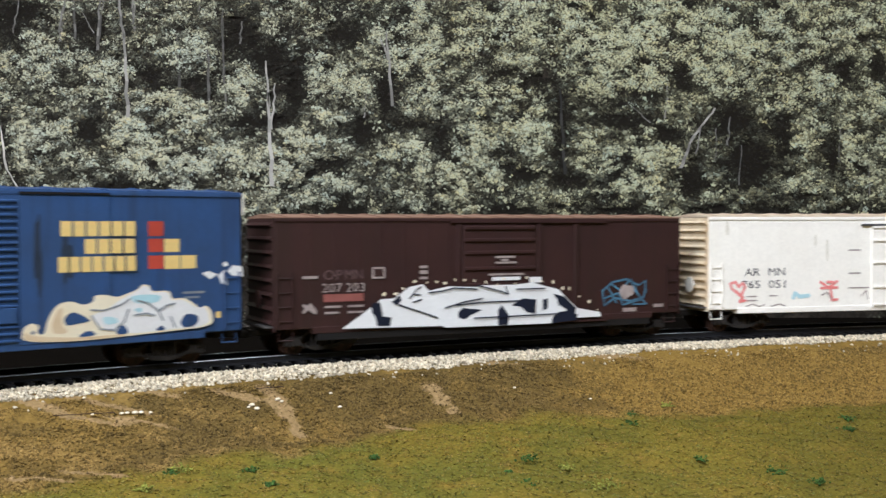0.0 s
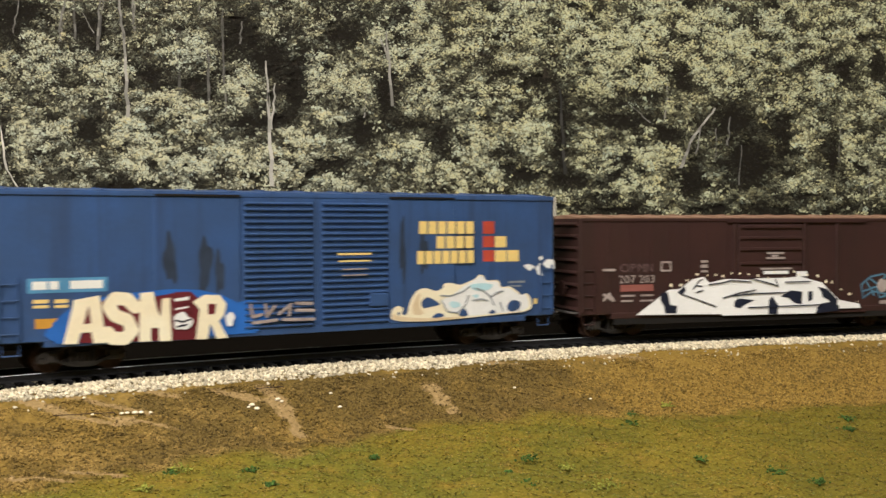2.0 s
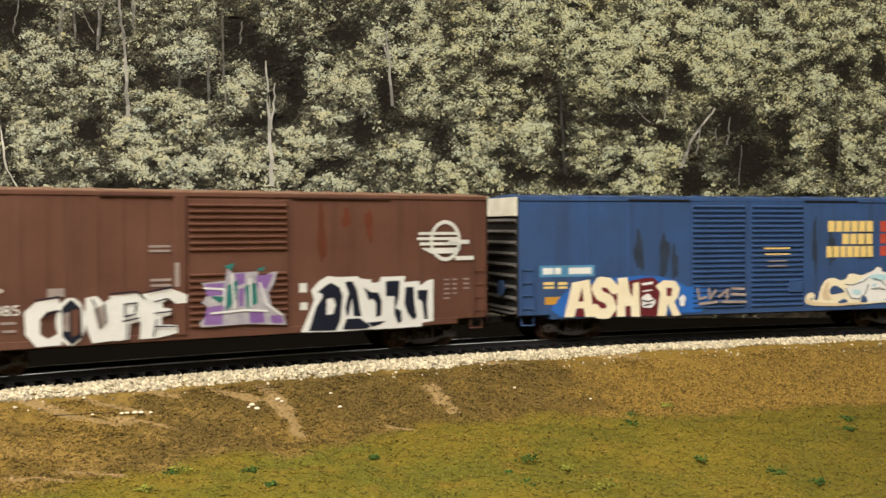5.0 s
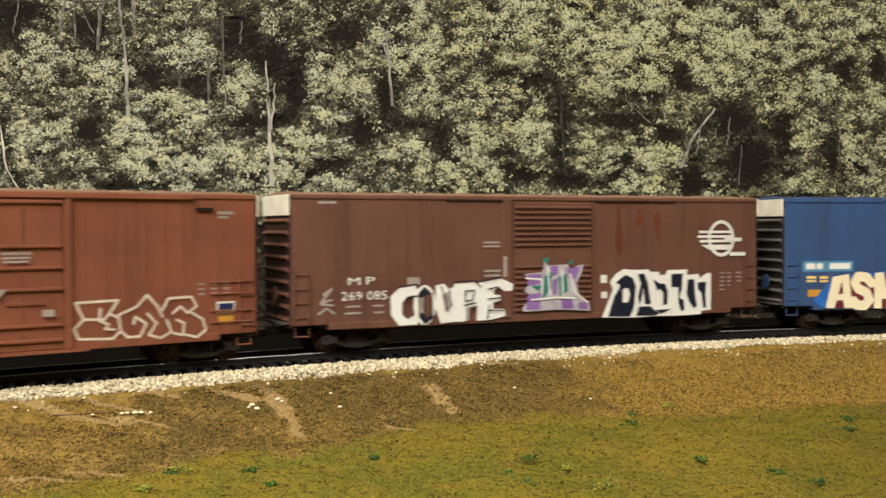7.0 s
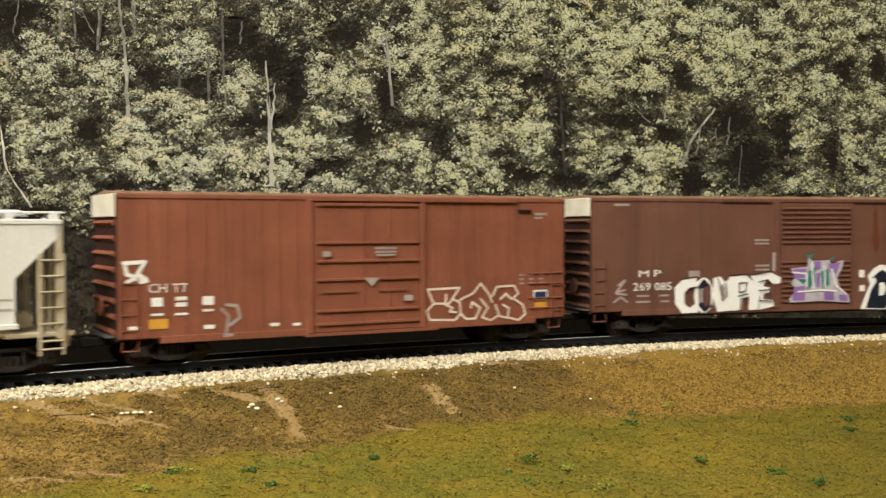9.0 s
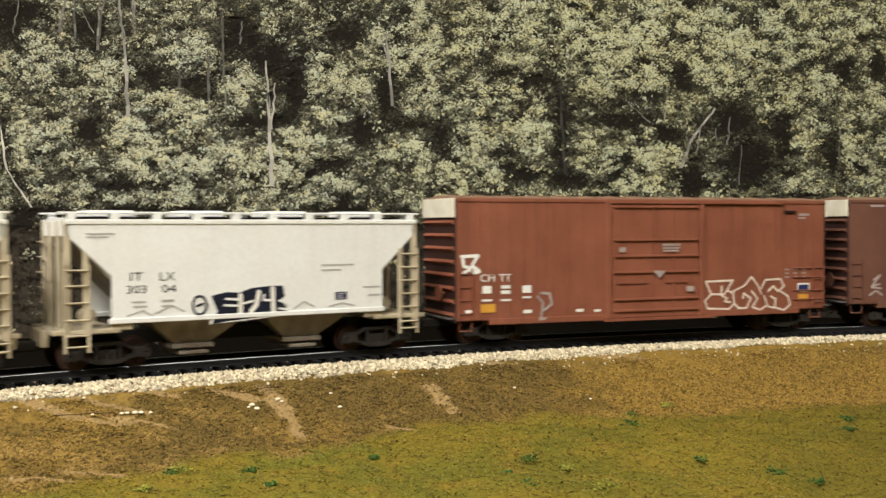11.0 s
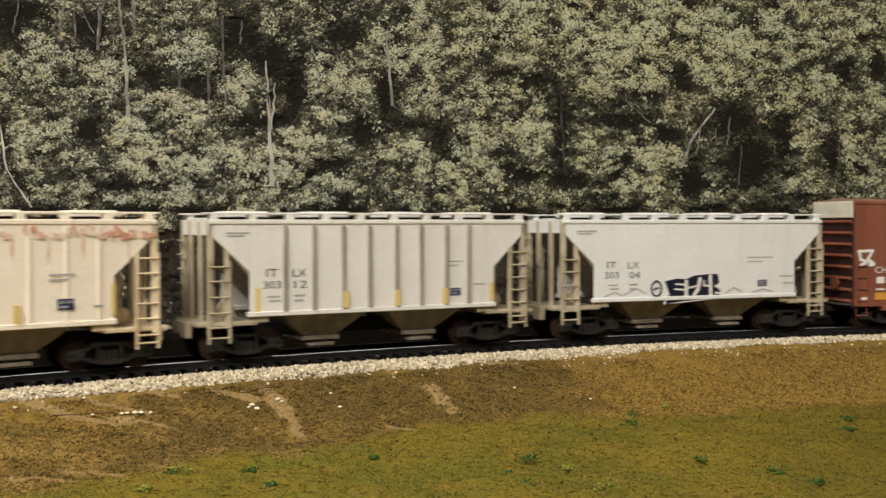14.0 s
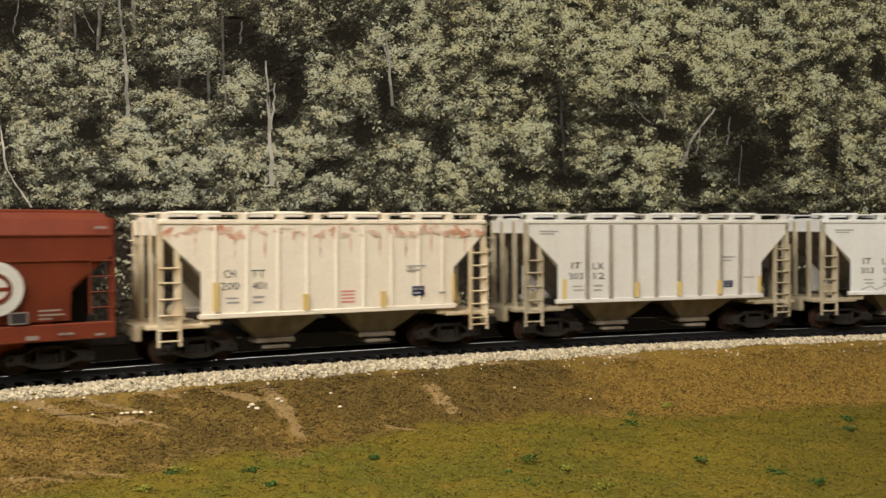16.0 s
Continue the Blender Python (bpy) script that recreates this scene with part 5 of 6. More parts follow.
def maroon_boxcar():
    car = boxcar("old dark maroon boxcar with rusty roof and large white graffiti", 89.4, 71.5, 8.6, 50.0, M_DARK, M_ROOFBRN, M_DARK, 8, False,
                 posts=[(x, 0.7) for x in np.linspace(-76, -20, 7)])
    bm = bmesh.new()
    box(bm, -14.6, 18.2, -HW - 0.7, -HW + 0.1, 9, 47.4, 0.2)
    door = part("door", bm, M_DARK, car)
    for z in (46.2, 41.5, 36.6, 30.4, 24, 17):
        bm = bmesh.new()
        box(bm, -13.8, 17.4, -HW - 1.5, -HW - 0.6, z - 0.7, z + 0.7, 0.25)
        part("door_rib", bm, M_DARK, door)
    for x in (-16.2, 19.6, 37):
        bm = bmesh.new()
        box(bm, x - 0.9, x + 0.9, -HW - 0.8, -HW, 9, 48, 0.2)
        part("door_post", bm, M_DARK, car)
    for z in (48.2, 7.8):
        bm = bmesh.new()
        box(bm, -20, 52, -HW - 1.1, -HW, z, z + 0.7)
        part("door_track", bm, M_DARK, car)
    bm = bmesh.new()
    box(bm, -74, 74, -HW - 0.2, -HW + 1, 5.4, 9, 0.2)
    part("side_skirt", bm, M_UNDER, car)
    y = -HW - 0.45
    text("OP", -71.4, 27.5, 3.6, y, M_GHOST, car, width=7.4)
    text("MN", -62.9, 27.5, 3.6, y, M_GHOST, car, width=6.8)
    text("207 203", -71.9, 22.9, 3.3, y, M_DULL, car, width=16.6)
    bars("paint_patch", [(-71.4, 19.4, -55.8, 22.2)], y, M_SALMON, car, "salmon paint patch")
    bars("stencil_bar", [(-71, 17.2, -64.5, 18), (-62, 17.2, -55.8, 18), (-71, 15, -65.5, 15.8), (-62, 15, -55.8, 15.8), (-79.5, 28, -73.6, 29)], y, M_DULL, car)
    bars("stencil_bar", [(-52.4, 27.5, -47.2, 31.8)], y, M_DULL, car)
    bars("stencil_bar", [(-51.6, 28.2, -48, 31.1)], y - 0.05, M_DARK, car)
    bars("stencil_bar", [(-33, 31, -29.6, 32), (-33, 28.8, -29.6, 30.2), (-33, 26.8, -29.6, 27.8)], y, M_DULL, car)
    bars("door_label", [(-1.0, 34.4, 8, 35.2), (-1.0, 32.2, 8.6, 33.0), (1.5, 33.2, 5, 34)], -HW - 1.6, M_DULL, car)
    bars("door_label", [(-4, 27.6, 12, 28.4)], -HW - 1.6, M_DULL, car)
    strokes("graffiti_tag", [[(-79, 16), (-76.5, 18.6), (-74.5, 16)], [(-79, 18.4), (-74.6, 15.6)]], 1.1, y, M_DULL, car)
    # broad white piece with dark navy gaps
    yg = -HW - 1.6
    flat_polys("graffiti_piece", [[[-64.7, 9.5], [-56.5, 14.8], [-49.2, 19.8], [-44.0, 20.0], [-37.7, 24.1], [-32.3, 25.0], [-29.5, 22.4], [-21.6, 23.9], [-9.3, 23.3], [-6.9, 23.9], [8.3, 23.8], [16.1, 24.5], [21.3, 23.0], [28.0, 21.4], [32.0, 17.6], [36.9, 13.5], [47.9, 11.5], [48.5, 9.6], [36.1, 9.6], [28.0, 8.6], [24.0, 7.8], [-22.8, 8.1], [-24.0, 8.8]]], yg, M_SPRAYW, car, "broad white graffiti piece")
    marks("graffiti_gap", [[[-53.1, 15.3], [-53.1, 18.4], [-49.7, 18.7], [-48.6, 13.4], [-45.2, 12.9], [-45.6, 9.7], [-50.9, 9.9], [-51.5, 12.9]], [[-45.1, 18.6], [-41.7, 21.2], [-41.0, 19.1], [-42.8, 17.4]], [[-17.2, 13.9], [-15.5, 15.4], [-6.9, 14.4], [-11.8, 12.6], [-14.3, 11.0], [-17.2, 11.7]], [[0.1, 8.2], [0.2, 14.2], [1.9, 15.9], [5.0, 11.8], [4.5, 8.0]], [[6.3, 15.7], [11.4, 18.3], [17.4, 17.6], [17.1, 12.0], [13.5, 12.6], [10.4, 14.9]], [[20.5, 17.5], [22.9, 17.9], [22.7, 14.0], [20.5, 13.0]], [[25.3, 19.7], [30.7, 18.4], [36.1, 13.6], [35.3, 10.1], [30.7, 13.8], [28.0, 15.0], [27.4, 17.3]], [[24.5, 7.8], [25.3, 10.5], [28.0, 12.3], [32.0, 12.6], [36.9, 11.0], [36.3, 8.7], [28.0, 8.1]]], yg - 0.1, M_SPRAYK, car, "navy graffiti gap")
    strokes("graffiti_line", [[[-37.7, 19.8], [-34.7, 23.2], [-33.0, 24.0]], [[-36.3, 21.3], [-33.5, 21.0]], [[-36.3, 18.3], [-33.0, 19.2]], [[-44.0, 18.1], [-34.7, 15.0], [-26.4, 12.1]], [[-22.8, 15.7], [-15.5, 17.6], [-6.9, 18.8]], [[-18.0, 16.6], [-6.9, 17.3], [9.6, 17.4]], [[-30.0, 21.7], [-24.0, 22.2], [-19.2, 23.2], [-9.3, 22.5]], [[-9.3, 24.0], [0.7, 21.5], [4.5, 20.3], [3.2, 23.2]], [[-10.6, 11.3], [3.2, 11.4], [26.6, 11.6]], [[8.3, 22.0], [21.3, 22.0]]], 0.55, yg - 0.25, M_SPRAYK, car)
    bars("graffiti_bar", [(-2.5, 25.6, 10.2, 27), (14.5, 24.4, 20, 26.6)], yg, M_SPRAYW, car)
    rr = random.Random(12)
    dots = [(-48 + 4.3 * i + rr.uniform(-1, 1), 20.2 + 5.4 * min(1, (i + 1) / 4.0) - max(0, i - 17) * 2.3 + rr.uniform(-1.6, 1.0)) for i in range(23)]
    marks("graffiti_dot", [wobble(x, z, rr.uniform(0.3, 0.9), rr.uniform(0.25, 0.75), i) for i, (x, z) in enumerate(dots)], yg, M_SPRAYC, car, "pale spray dots")
    strokes("graffiti_tag", [[(50, 20), (55, 23.5), (62, 24.6), (68, 22), (72, 23.6), (71, 17), (64, 15.4), (56, 17), (51, 14), (50, 20)], [(53, 21), (57, 15)], [(66, 20), (72, 14), (65, 14)], [(54, 23), (59, 20), (64, 24.4), (68, 18)], [(51, 17), (58, 19), (60, 14), (70, 16), (72, 20)]], 0.8, -HW - 0.3, M_FADEBLUE, car, "faded blue graffiti")
    marks("graffiti_tag", [wobble(62, 19.5, 3.6, 3.0, 91)], -HW - 0.5, M_DULL, car)
    bars("graffiti_tag", [(60, 11, 67, 12.6), (76, 12.4, 81, 13.8)], -HW - 0.3, M_DULL, car)
    return car


def white_reefer():
    car = boxcar("bright white insulated boxcar with ribbed end and small coloured graffiti", 89.4, 71.5, 8.9, 50.6, M_REEFER, M_ROOFTAN, M_ENDCREAM, 11, False)
    bm = bmesh.new()
    box(bm, -8.5, 14, -HW - 0.8, -HW + 0.1, 9.4, 48.4, 0.2)
    door = part("door", bm, M_REEFER, car)
    for z in (46, 40, 30, 19, 11):
        bm = bmesh.new()
        box(bm, -8, 13.5, -HW - 1.5, -HW - 0.7, z - 0.4, z + 0.4)
        part("door_rib", bm, M_REEFER, door)
    bm = bmesh.new()
    box(bm, -13.5, 19, -HW - 1.1, -HW, 46.6, 47.4)
    part("door_track", bm, M_BLACKL, car)
    y = -HW - 0.15
    text("AR", -72, 24.8, 3.3, y, M_BLACKL, car, width=7.4)
    text("MN", -60.4, 24.8, 3.4, y, M_BLACKL, car, width=8.2)
    text("765", -73.5, 19.4, 3.3, y, M_BLACKL, car, width=9)
    text("051", -60.4, 19.3, 3.5, y, M_BLACKL, car, width=8.4)
    bars("stencil_bar", [(-71, 15.4, -66, 16), (-60, 15.6, -56, 16.1), (-71, 13.6, -66, 14.2), (-20, 25, -14, 25.6), (-20, 35.4, -14, 36), (-20, 18.4, -9.5, 19)], y, M_DULL, car)
    strokes("graffiti_tag", [[(-71.5, 11.4), (-68, 12.4), (-65, 11.2), (-62.5, 12)], [(-59, 11.2), (-55, 12.2), (-52.5, 11.4)], [(-34, 15.6), (-31, 17), (-29, 14)], [(-13.5, 15), (-11, 17.5), (-10, 13.5)]], 0.5, y, M_DULL, car)
    strokes("graffiti_tag", [[(-79, 21.5), (-76.5, 22.2), (-75, 20), (-73, 21.8), (-71.8, 20), (-74, 16), (-78.5, 19.5), (-79, 21.5)], [(-76, 18), (-73, 15.5), (-74.5, 13.6), (-71.8, 14)]], 1.2, y, M_PINK, car, "pink heart graffiti")
    strokes("graffiti_tag", [[(-34.5, 21.6), (-30, 19), (-26, 21.8)], [(-34, 18.8), (-26, 19)], [(-29.5, 19), (-28.5, 13.4), (-26, 13.6)], [(-31, 21.6), (-28, 21.4)]], 1.2, y, M_PINK, car, "pink graffiti tag")
    strokes("graffiti_tag", [[(-48, 14.8), (-47, 16.8), (-45, 15.2), (-40.5, 15.6)]], 1.7, y, M_CYAN, car, "cyan graffiti mark")
    marks("rust_streak", [wobble(-80.5, 45.5, 0.8, 3, 95), wobble(-31, 36, 0.6, 5, 96), wobble(-37, 40, 0.5, 3, 97)], -HW - 0.08, M_ENDW, car)
    return car


def hopper(label, paint, half=64.4, ribs=(), rib_mat=None, lt=50.7, grime=M_GRIME, proud=0.9, end_paint=M_ENDTAN):
    car = tagged(new("covered_hopper"), label, "freight car", group="freight cars of the train")
    zt, zs, zb = 49.0, 16.2, 31.0
    q = half - 14.4
    for sgn in (-1, 1):
        bm = bmesh.new()
        a, b = sgn * HW, sgn * (HW - 0.7)
        prism(bm, [(-half, zt), (-half, 44.6), (-q, zb), (-q, zs), (q, zs), (q, zb), (half, 44.6), (half, zt)], min(a, b), max(a, b))
        side = part("side_sheet", bm, paint, car)
        if sgn < 0:
            for x in ribs:
                bm = bmesh.new()
                box(bm, x - 0.7, x + 0.7, -HW - proud, -HW, zs + 0.6, zt - 1.6, 0.2)
                part("side_rib", bm, rib_mat or paint, side)
        bm = bmesh.new()
        box(bm, -q - 0.8, q + 0.8, *sorted((sgn * (HW + 0.5), sgn * (HW - 1.5))), zs - 1.0, zs + 0.7, 0.2)
        part("side_sill", bm, paint, car)
        bm = bmesh.new()
        box(bm, -half - 0.3, half + 0.3, *sorted((sgn * (HW + 0.4), sgn * (HW - 1.0))), zt - 1.2, zt + 0.3, 0.2)
        part("top_chord", bm, paint, car)
    for sgn in (-1, 1):                               # slope sheets of the ends
        bm = bmesh.new()
        pts = [(sgn * half, 44.4), (sgn * (half - 0.9), 45.2), (sgn * (q - 14), 17), (sgn * (q - 13.2), 16.2)]
        prism(bm, pts, -HW + 0.8, HW - 0.8)
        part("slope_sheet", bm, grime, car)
        bm = bmesh.new()
        box(bm, *sorted((sgn * half, sgn * (half - 0.8))), -HW + 0.8, HW - 0.8, 44, zt)
        part("end_sheet", bm, paint, car)
    bm = bmesh.new()
    prism(bm, [(-HW, zt), (HW, zt), (HW, zt + 0.3), (0, zt + 1.1), (-HW, zt + 0.3)], -half, half, "x")
    part("roof", bm, paint, car)
    # roof walks on posts
    for sgn in (-1, 1):
        bm = bmesh.new()
        box(bm, -half - 1.5, half + 1.5, *sorted((sgn * (HW - 0.5), sgn * (HW - 5.5))), zt + 2.3, zt + 2.9, 0.15)
        part("roof_walk", bm, paint, car)
        n = 10
        for i in range(n):
            x = -half + 2 + i * (2 * half - 4) / (n - 1)
            bm = bmesh.new()
            box(bm, x - 1.3, x + 1.3, *sorted((sgn * HW, sgn * (HW - 4.5))), zt + 0.1, zt + 2.35)
            part("walk_bracket", bm, paint, car)
    for i in range(4):
        x = -half + 17 + i * (2 * half - 34) / 3
        bm = bmesh.new()
        box(bm, x - 8, x + 8, -7.5, 7.5, zt + 0.9, zt + 3.5, 0.6)
        part("hatch_cover", bm, paint, car)
    bm = bmesh.new()
    box(bm, -half + 4, half - 4, -11.5, 11.5, zt + 0.2, zt + 1.2)
    part("hatch_trough", bm, M_UNDER, car)
    # end frames: corner posts, platform, ladders
    for sgn in (-1, 1):
        x_end = sgn * (half + 0.6)
        for y in (-HW + 0.8, HW - 0.8):
            bm = bmesh.new()
            box(bm, *sorted((x_end, x_end - sgn * 2.2)), y - 0.8, y + 0.8, 11.5, zt, 0.2)
            part("corner_post", bm, end_paint, car)
            bm = bmesh.new()
            box(bm, *sorted((sgn * (half - 7.2), sgn * (half - 5.4))), y - 0.6, y + 0.6, 13.5, 40 + 2.5, 0.2)
            part("end_post", bm, end_paint, car)
        for y in (-6, 6):
            bm = bmesh.new()
            box(bm, *sorted((x_end, x_end - sgn * 1.4)), y - 1.2, y + 1.2, 13, zt, 0.2)
            part("end_post", bm, end_paint, car)
        bm = bmesh.new()
        box(bm, *sorted((sgn * (half + 4.2), sgn * (q - 3.0))), -HW + 0.2, HW - 0.2, 12.2, 13.8, 0.3)
        part("end_platform", bm, end_paint, car)
        bm = bmesh.new()
        box(bm, *sorted((sgn * (half + 3.6), sgn * (half + 6.0))), -8, 8, 7.8, 13.4, 0.3)
        part("end_sill", bm, end_paint, car)
        bm = bmesh.new()
        box(bm, *sorted((sgn * q, sgn * (q - 7))), -HW + 0.6, -HW + 2.4, 13.0, 16.4, 0.3)
        part("bolster_web", bm, end_paint, car)
        x0, x1 = sorted((sgn * (half - 7.0), sgn * (half + 0.4)))
        ladder(car, x0, x1, [8.4, 11, 16.5, 21.5, 26.5, 31.5, 36.5] if sgn > 0 else [8.4, 12.0, 17, 22.5, 28, 33.0], -HW - 0.5, end_paint, r=0.38, w=0.5)
        bm = bmesh.new()
        for z in np.arange(16, 46, 5.2):
            rod(bm, (x_end + sgn * 1.2, HW - 8, z), (x_end + sgn * 1.2, HW - 1.0, z), 0.35, 5)
        part("end_ladder", bm, end_paint, car)
        bm = bmesh.new()
        rod(bm, (sgn * (half - 9), -9, 17.5), (sgn * (half - 9), -3, 17.5), 2.6, 12)
        part("brake_cylinder", bm, end_paint, car)
    # two discharge bays under the body
    for cx in (-20.5, 20.5):
        bm = bmesh.new()
        rings = []
        for z, hx, hy in ((zs + 0.2, 17.5, HW - 1.4), (12.5, 13.5, 13.0), (6.6, 6.2, 8.5)):
            rings.append([(cx - hx, -hy, z), (cx + hx, -hy, z), (cx + hx, hy, z), (cx - hx, hy, z)])
        loft(bm, rings)
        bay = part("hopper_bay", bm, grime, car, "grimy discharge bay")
        bm = bmesh.new()
        box(bm, cx - 7.5, cx + 7.5, -10, 10, 5.0, 6.7, 0.3)
        part("outlet_gate", bm, grime, bay)
        bm = bmesh.new()
        box(bm, cx - 5, cx + 5, -11, 11, 3.0, 4.2, 0.2)
        part("gate_rail", bm, grime, bay)
    running_gear(car, half + 1.5, lt, 12)
    return car


def hopper_marks(car, left, right, n1, n2, dx, mat=M_BLACKL):
    y = -HW - 0.12
    text(left, -44.0 + dx, 29.2, 2.8, y, mat, car, width=4.2)
    text(right, -34.2 + dx, 29.0, 2.8, y, mat, car, width=5.2)
    text(n1, -45.2 + dx, 25.0, 2.7, y, mat, car, width=6.6)
    text(n2, -33.6 + dx, 24.9, 2.7, y, mat, car, width=5.0)
    bars("stencil_bar", [(-43.5 + dx, 21.8, -39 + dx, 22.4), (-43 + dx, 20.2, -38.5 + dx, 20.9), (-33.5 + dx, 21.8, -29.5 + dx, 22.6), (-33.5 + dx, 20, -30 + dx, 20.8)], y, M_FAINT, car)


def grey_hopper():
    car = hopper("pale grey smooth-sided covered hopper with dark navy graffiti", M_GREY)
    hopper_marks(car, "IT", "LX", "303", "04", 0)
    y = -HW - 0.12
    flat_polys("graffiti_border", [[(-17.5, 23.3), (-14.3, 24.6), (-8.7, 25.1), (-5.0, 25.3), (-2.6, 26.5), (4.7, 26.7), (8.4, 27.1), (11.5, 25.8), (12.0, 22.4), (13.0, 17.4), (11.5, 15.3), (-17.2, 13.5), (-16.0, 17.8)]], y, M_SPRAYW, car, "white graffiti border")
    flat_polys("graffiti_word", [[(-16.5, 23.3), (-10.9, 24.4), (-6.3, 24.0), (-2.1, 25.5), (4.7, 26.0), (9.8, 26.0), (10.6, 22.4), (8.9, 20.8), (11.1, 18.5), (11.3, 16.7), (5.5, 15.5), (-0.2, 15.1), (-10.4, 14.4), (-16.3, 13.5), (-14.3, 17.8)]], y - 0.08, M_SPRAYK, car, "dark navy graffiti word")
    strokes("graffiti_fill", [[(-6.0, 23.0), (-6.0, 16.0)], [(0.8, 24.0), (-0.2, 19.6), (-2.1, 17.4)], [(5.9, 25.1), (6.2, 17.1)]], 1.7, y - 0.12, M_GREYRIB, car)
    strokes("graffiti_line", [[(-11.4, 22.1), (-7.0, 21.7)], [(-11.9, 19.9), (-7.5, 19.6)], [(-5.0, 20.3), (-1.6, 21.0)], [(2.5, 23.0), (2.3, 21.2), (5.2, 21.0)], [(8.1, 20.8), (10.6, 20.1)], [(8.4, 18.0), (10.6, 17.6)]], 0.8, y - 0.5, M_SPRAYW, car)
    flat_polys("graffiti_border", [ring(-20.6, 20.2, 3.6, 4.4)[:-1]], y, M_SPRAYW, car)
    strokes("graffiti_letter", [ring(-20.6, 20.2, 2.4, 3.2, 14), [(-21.6, 20), (-19.6, 20.6)]], 0.9, y - 0.1, M_SPRAYK, car)
    bars("stencil_plate", [(30.4, 20.2, 35.2, 23)], y, M_INK, car)
    bars("stencil_bar", [(31.2, 22.1, 34.4, 22.5), (31.2, 21.3, 33.4, 21.7), (30.9, 20.6, 34.7, 20.9)], y - 0.05, M_FAINT, car)
    bars("stencil_bar", [(25, 32.6, 38, 33.2), (25, 30.8, 33, 31.4), (42, 24.2, 49, 24.8), (44, 21, 49, 21.8), (-58, 44.4, -49, 45.0), (-58, 43.4, -51, 43.9)], y, M_FAINT, car)
    strokes("graffiti_tag", [[(-45, 17.6), (-40, 19.2), (-37, 17.5)], [(-36, 18), (-30, 20.5), (-26, 18.4)], [(14, 17.6), (18, 20), (22, 18)], [(28, 17.8), (33, 19), (38, 17.8)]], 0.5, y, M_FAINT, car, "faint scribbled tag")
    return car


def ribbed_hopper():
    ribs = [-37, -26, -14.5, -4, 7.2, 17.6, 28.6, 38.4]
    car = hopper("dusty grey ribbed covered hopper with yellow rib stripes", M_GREYRIB, ribs=ribs, rib_mat=M_DUSTRIB)
    hopper_marks(car, "IT", "LX", "303", "12", 0)
    y = -HW - 0.12
    bars("reflector_stripe", [(-48, 16.9, -46.2, 25.2), (48, 17.4, 49.9, 24.7)], y, M_YELLOW, car, "yellow reflector stripe")
    bars("reflector_stripe", [(x - 1.1, 17.2, x + 1.1, 23.2) for x in (-13.7, 7.3, 27.5)], -HW - 1.0, M_YELLOW, car, "yellow reflector stripe")
    bars("stencil_plate", [(30.2, 20.1, 34.9, 23)], y, M_INK, car)
    bars("stencil_bar", [(31, 22.0, 34.2, 22.4), (31, 20.8, 33.2, 21.3)], y - 0.05, M_FAINT, car)
    bars("stencil_bar", [(29, 33, 36, 33.6), (29, 31.4, 34, 32), (40.6, 24.0, 46, 24.6), (-58.5, 44.4, -50, 45), (-58.5, 43.4, -52, 43.9)], y, M_FAINT, car)
    return car


def cream_hopper():
    ribs = [-45, -33.5, -22, -11, 0.5, 11.5, 23, 34.5, 45]
    car = hopper("cream ribbed covered hopper with red rust bloom under the eave", M_CREAM, ribs=ribs, rib_mat=M_CREAM, proud=0.4, end_paint=M_ENDCREAM)
    hopper_marks(car, "CH", "TT", "200", "401", 2)
    y = -HW - 0.12
    bars("reflector_stripe", [(-46.2, 17.9, -44.2, 27.8), (48.6, 18.2, 50, 28.6)], -HW - 1.0, M_YELLOW, car, "yellow reflector stripe")
    bars("reflector_stripe", [(x - 1.1, 17, x + 1.1, 22.8) for x in (-12, 19)], -HW - 1.0, M_YELLOW, car, "yellow reflector stripe")
    bars("stencil_plate", [(31.4, 20.7, 36.6, 24.2)], y - 0.4, M_INK, car)
    bars("stencil_bar", [(32, 22.7, 33.6, 23.6), (34.4, 22.7, 36, 23.6), (32, 21.3, 34.8, 22.0)], y - 0.45, M_FAINT, car)
    bars("stencil_bar", [(29, 31.6, 37, 32.2), (29, 30, 35, 30.6), (43, 21, 46, 21.8)], y - 0.4, M_FAINT, car)
    bars("stencil_bar", [(2.2, 19 + 1.3 * i, 7.6, 19.6 + 1.3 * i) for i in range(4)], y, M_PINK, car)
    rr = random.Random(5)
    marks("rust_bloom", [wobble(-62 + 3.0 * i + rr.uniform(-1.5, 1.5), 46.4 - rr.uniform(0, 2.2) ** 1.3, rr.uniform(0.6, 2.6), rr.uniform(0.4, 1.7), i, amt=0.5) for i in range(42)], -HW - 0.06, M_REDDUST, car, "powdery red rust bloom")
    marks("rust_streak", [wobble(x, 40.5, 0.35, rr.uniform(2.5, 5), 200 + k, amt=0.3) for k, x in enumerate((-52, -38, -27, -6, 6, 18, 29, 40, 55))], -HW - 0.05, M_REDDUST, car)
    return car


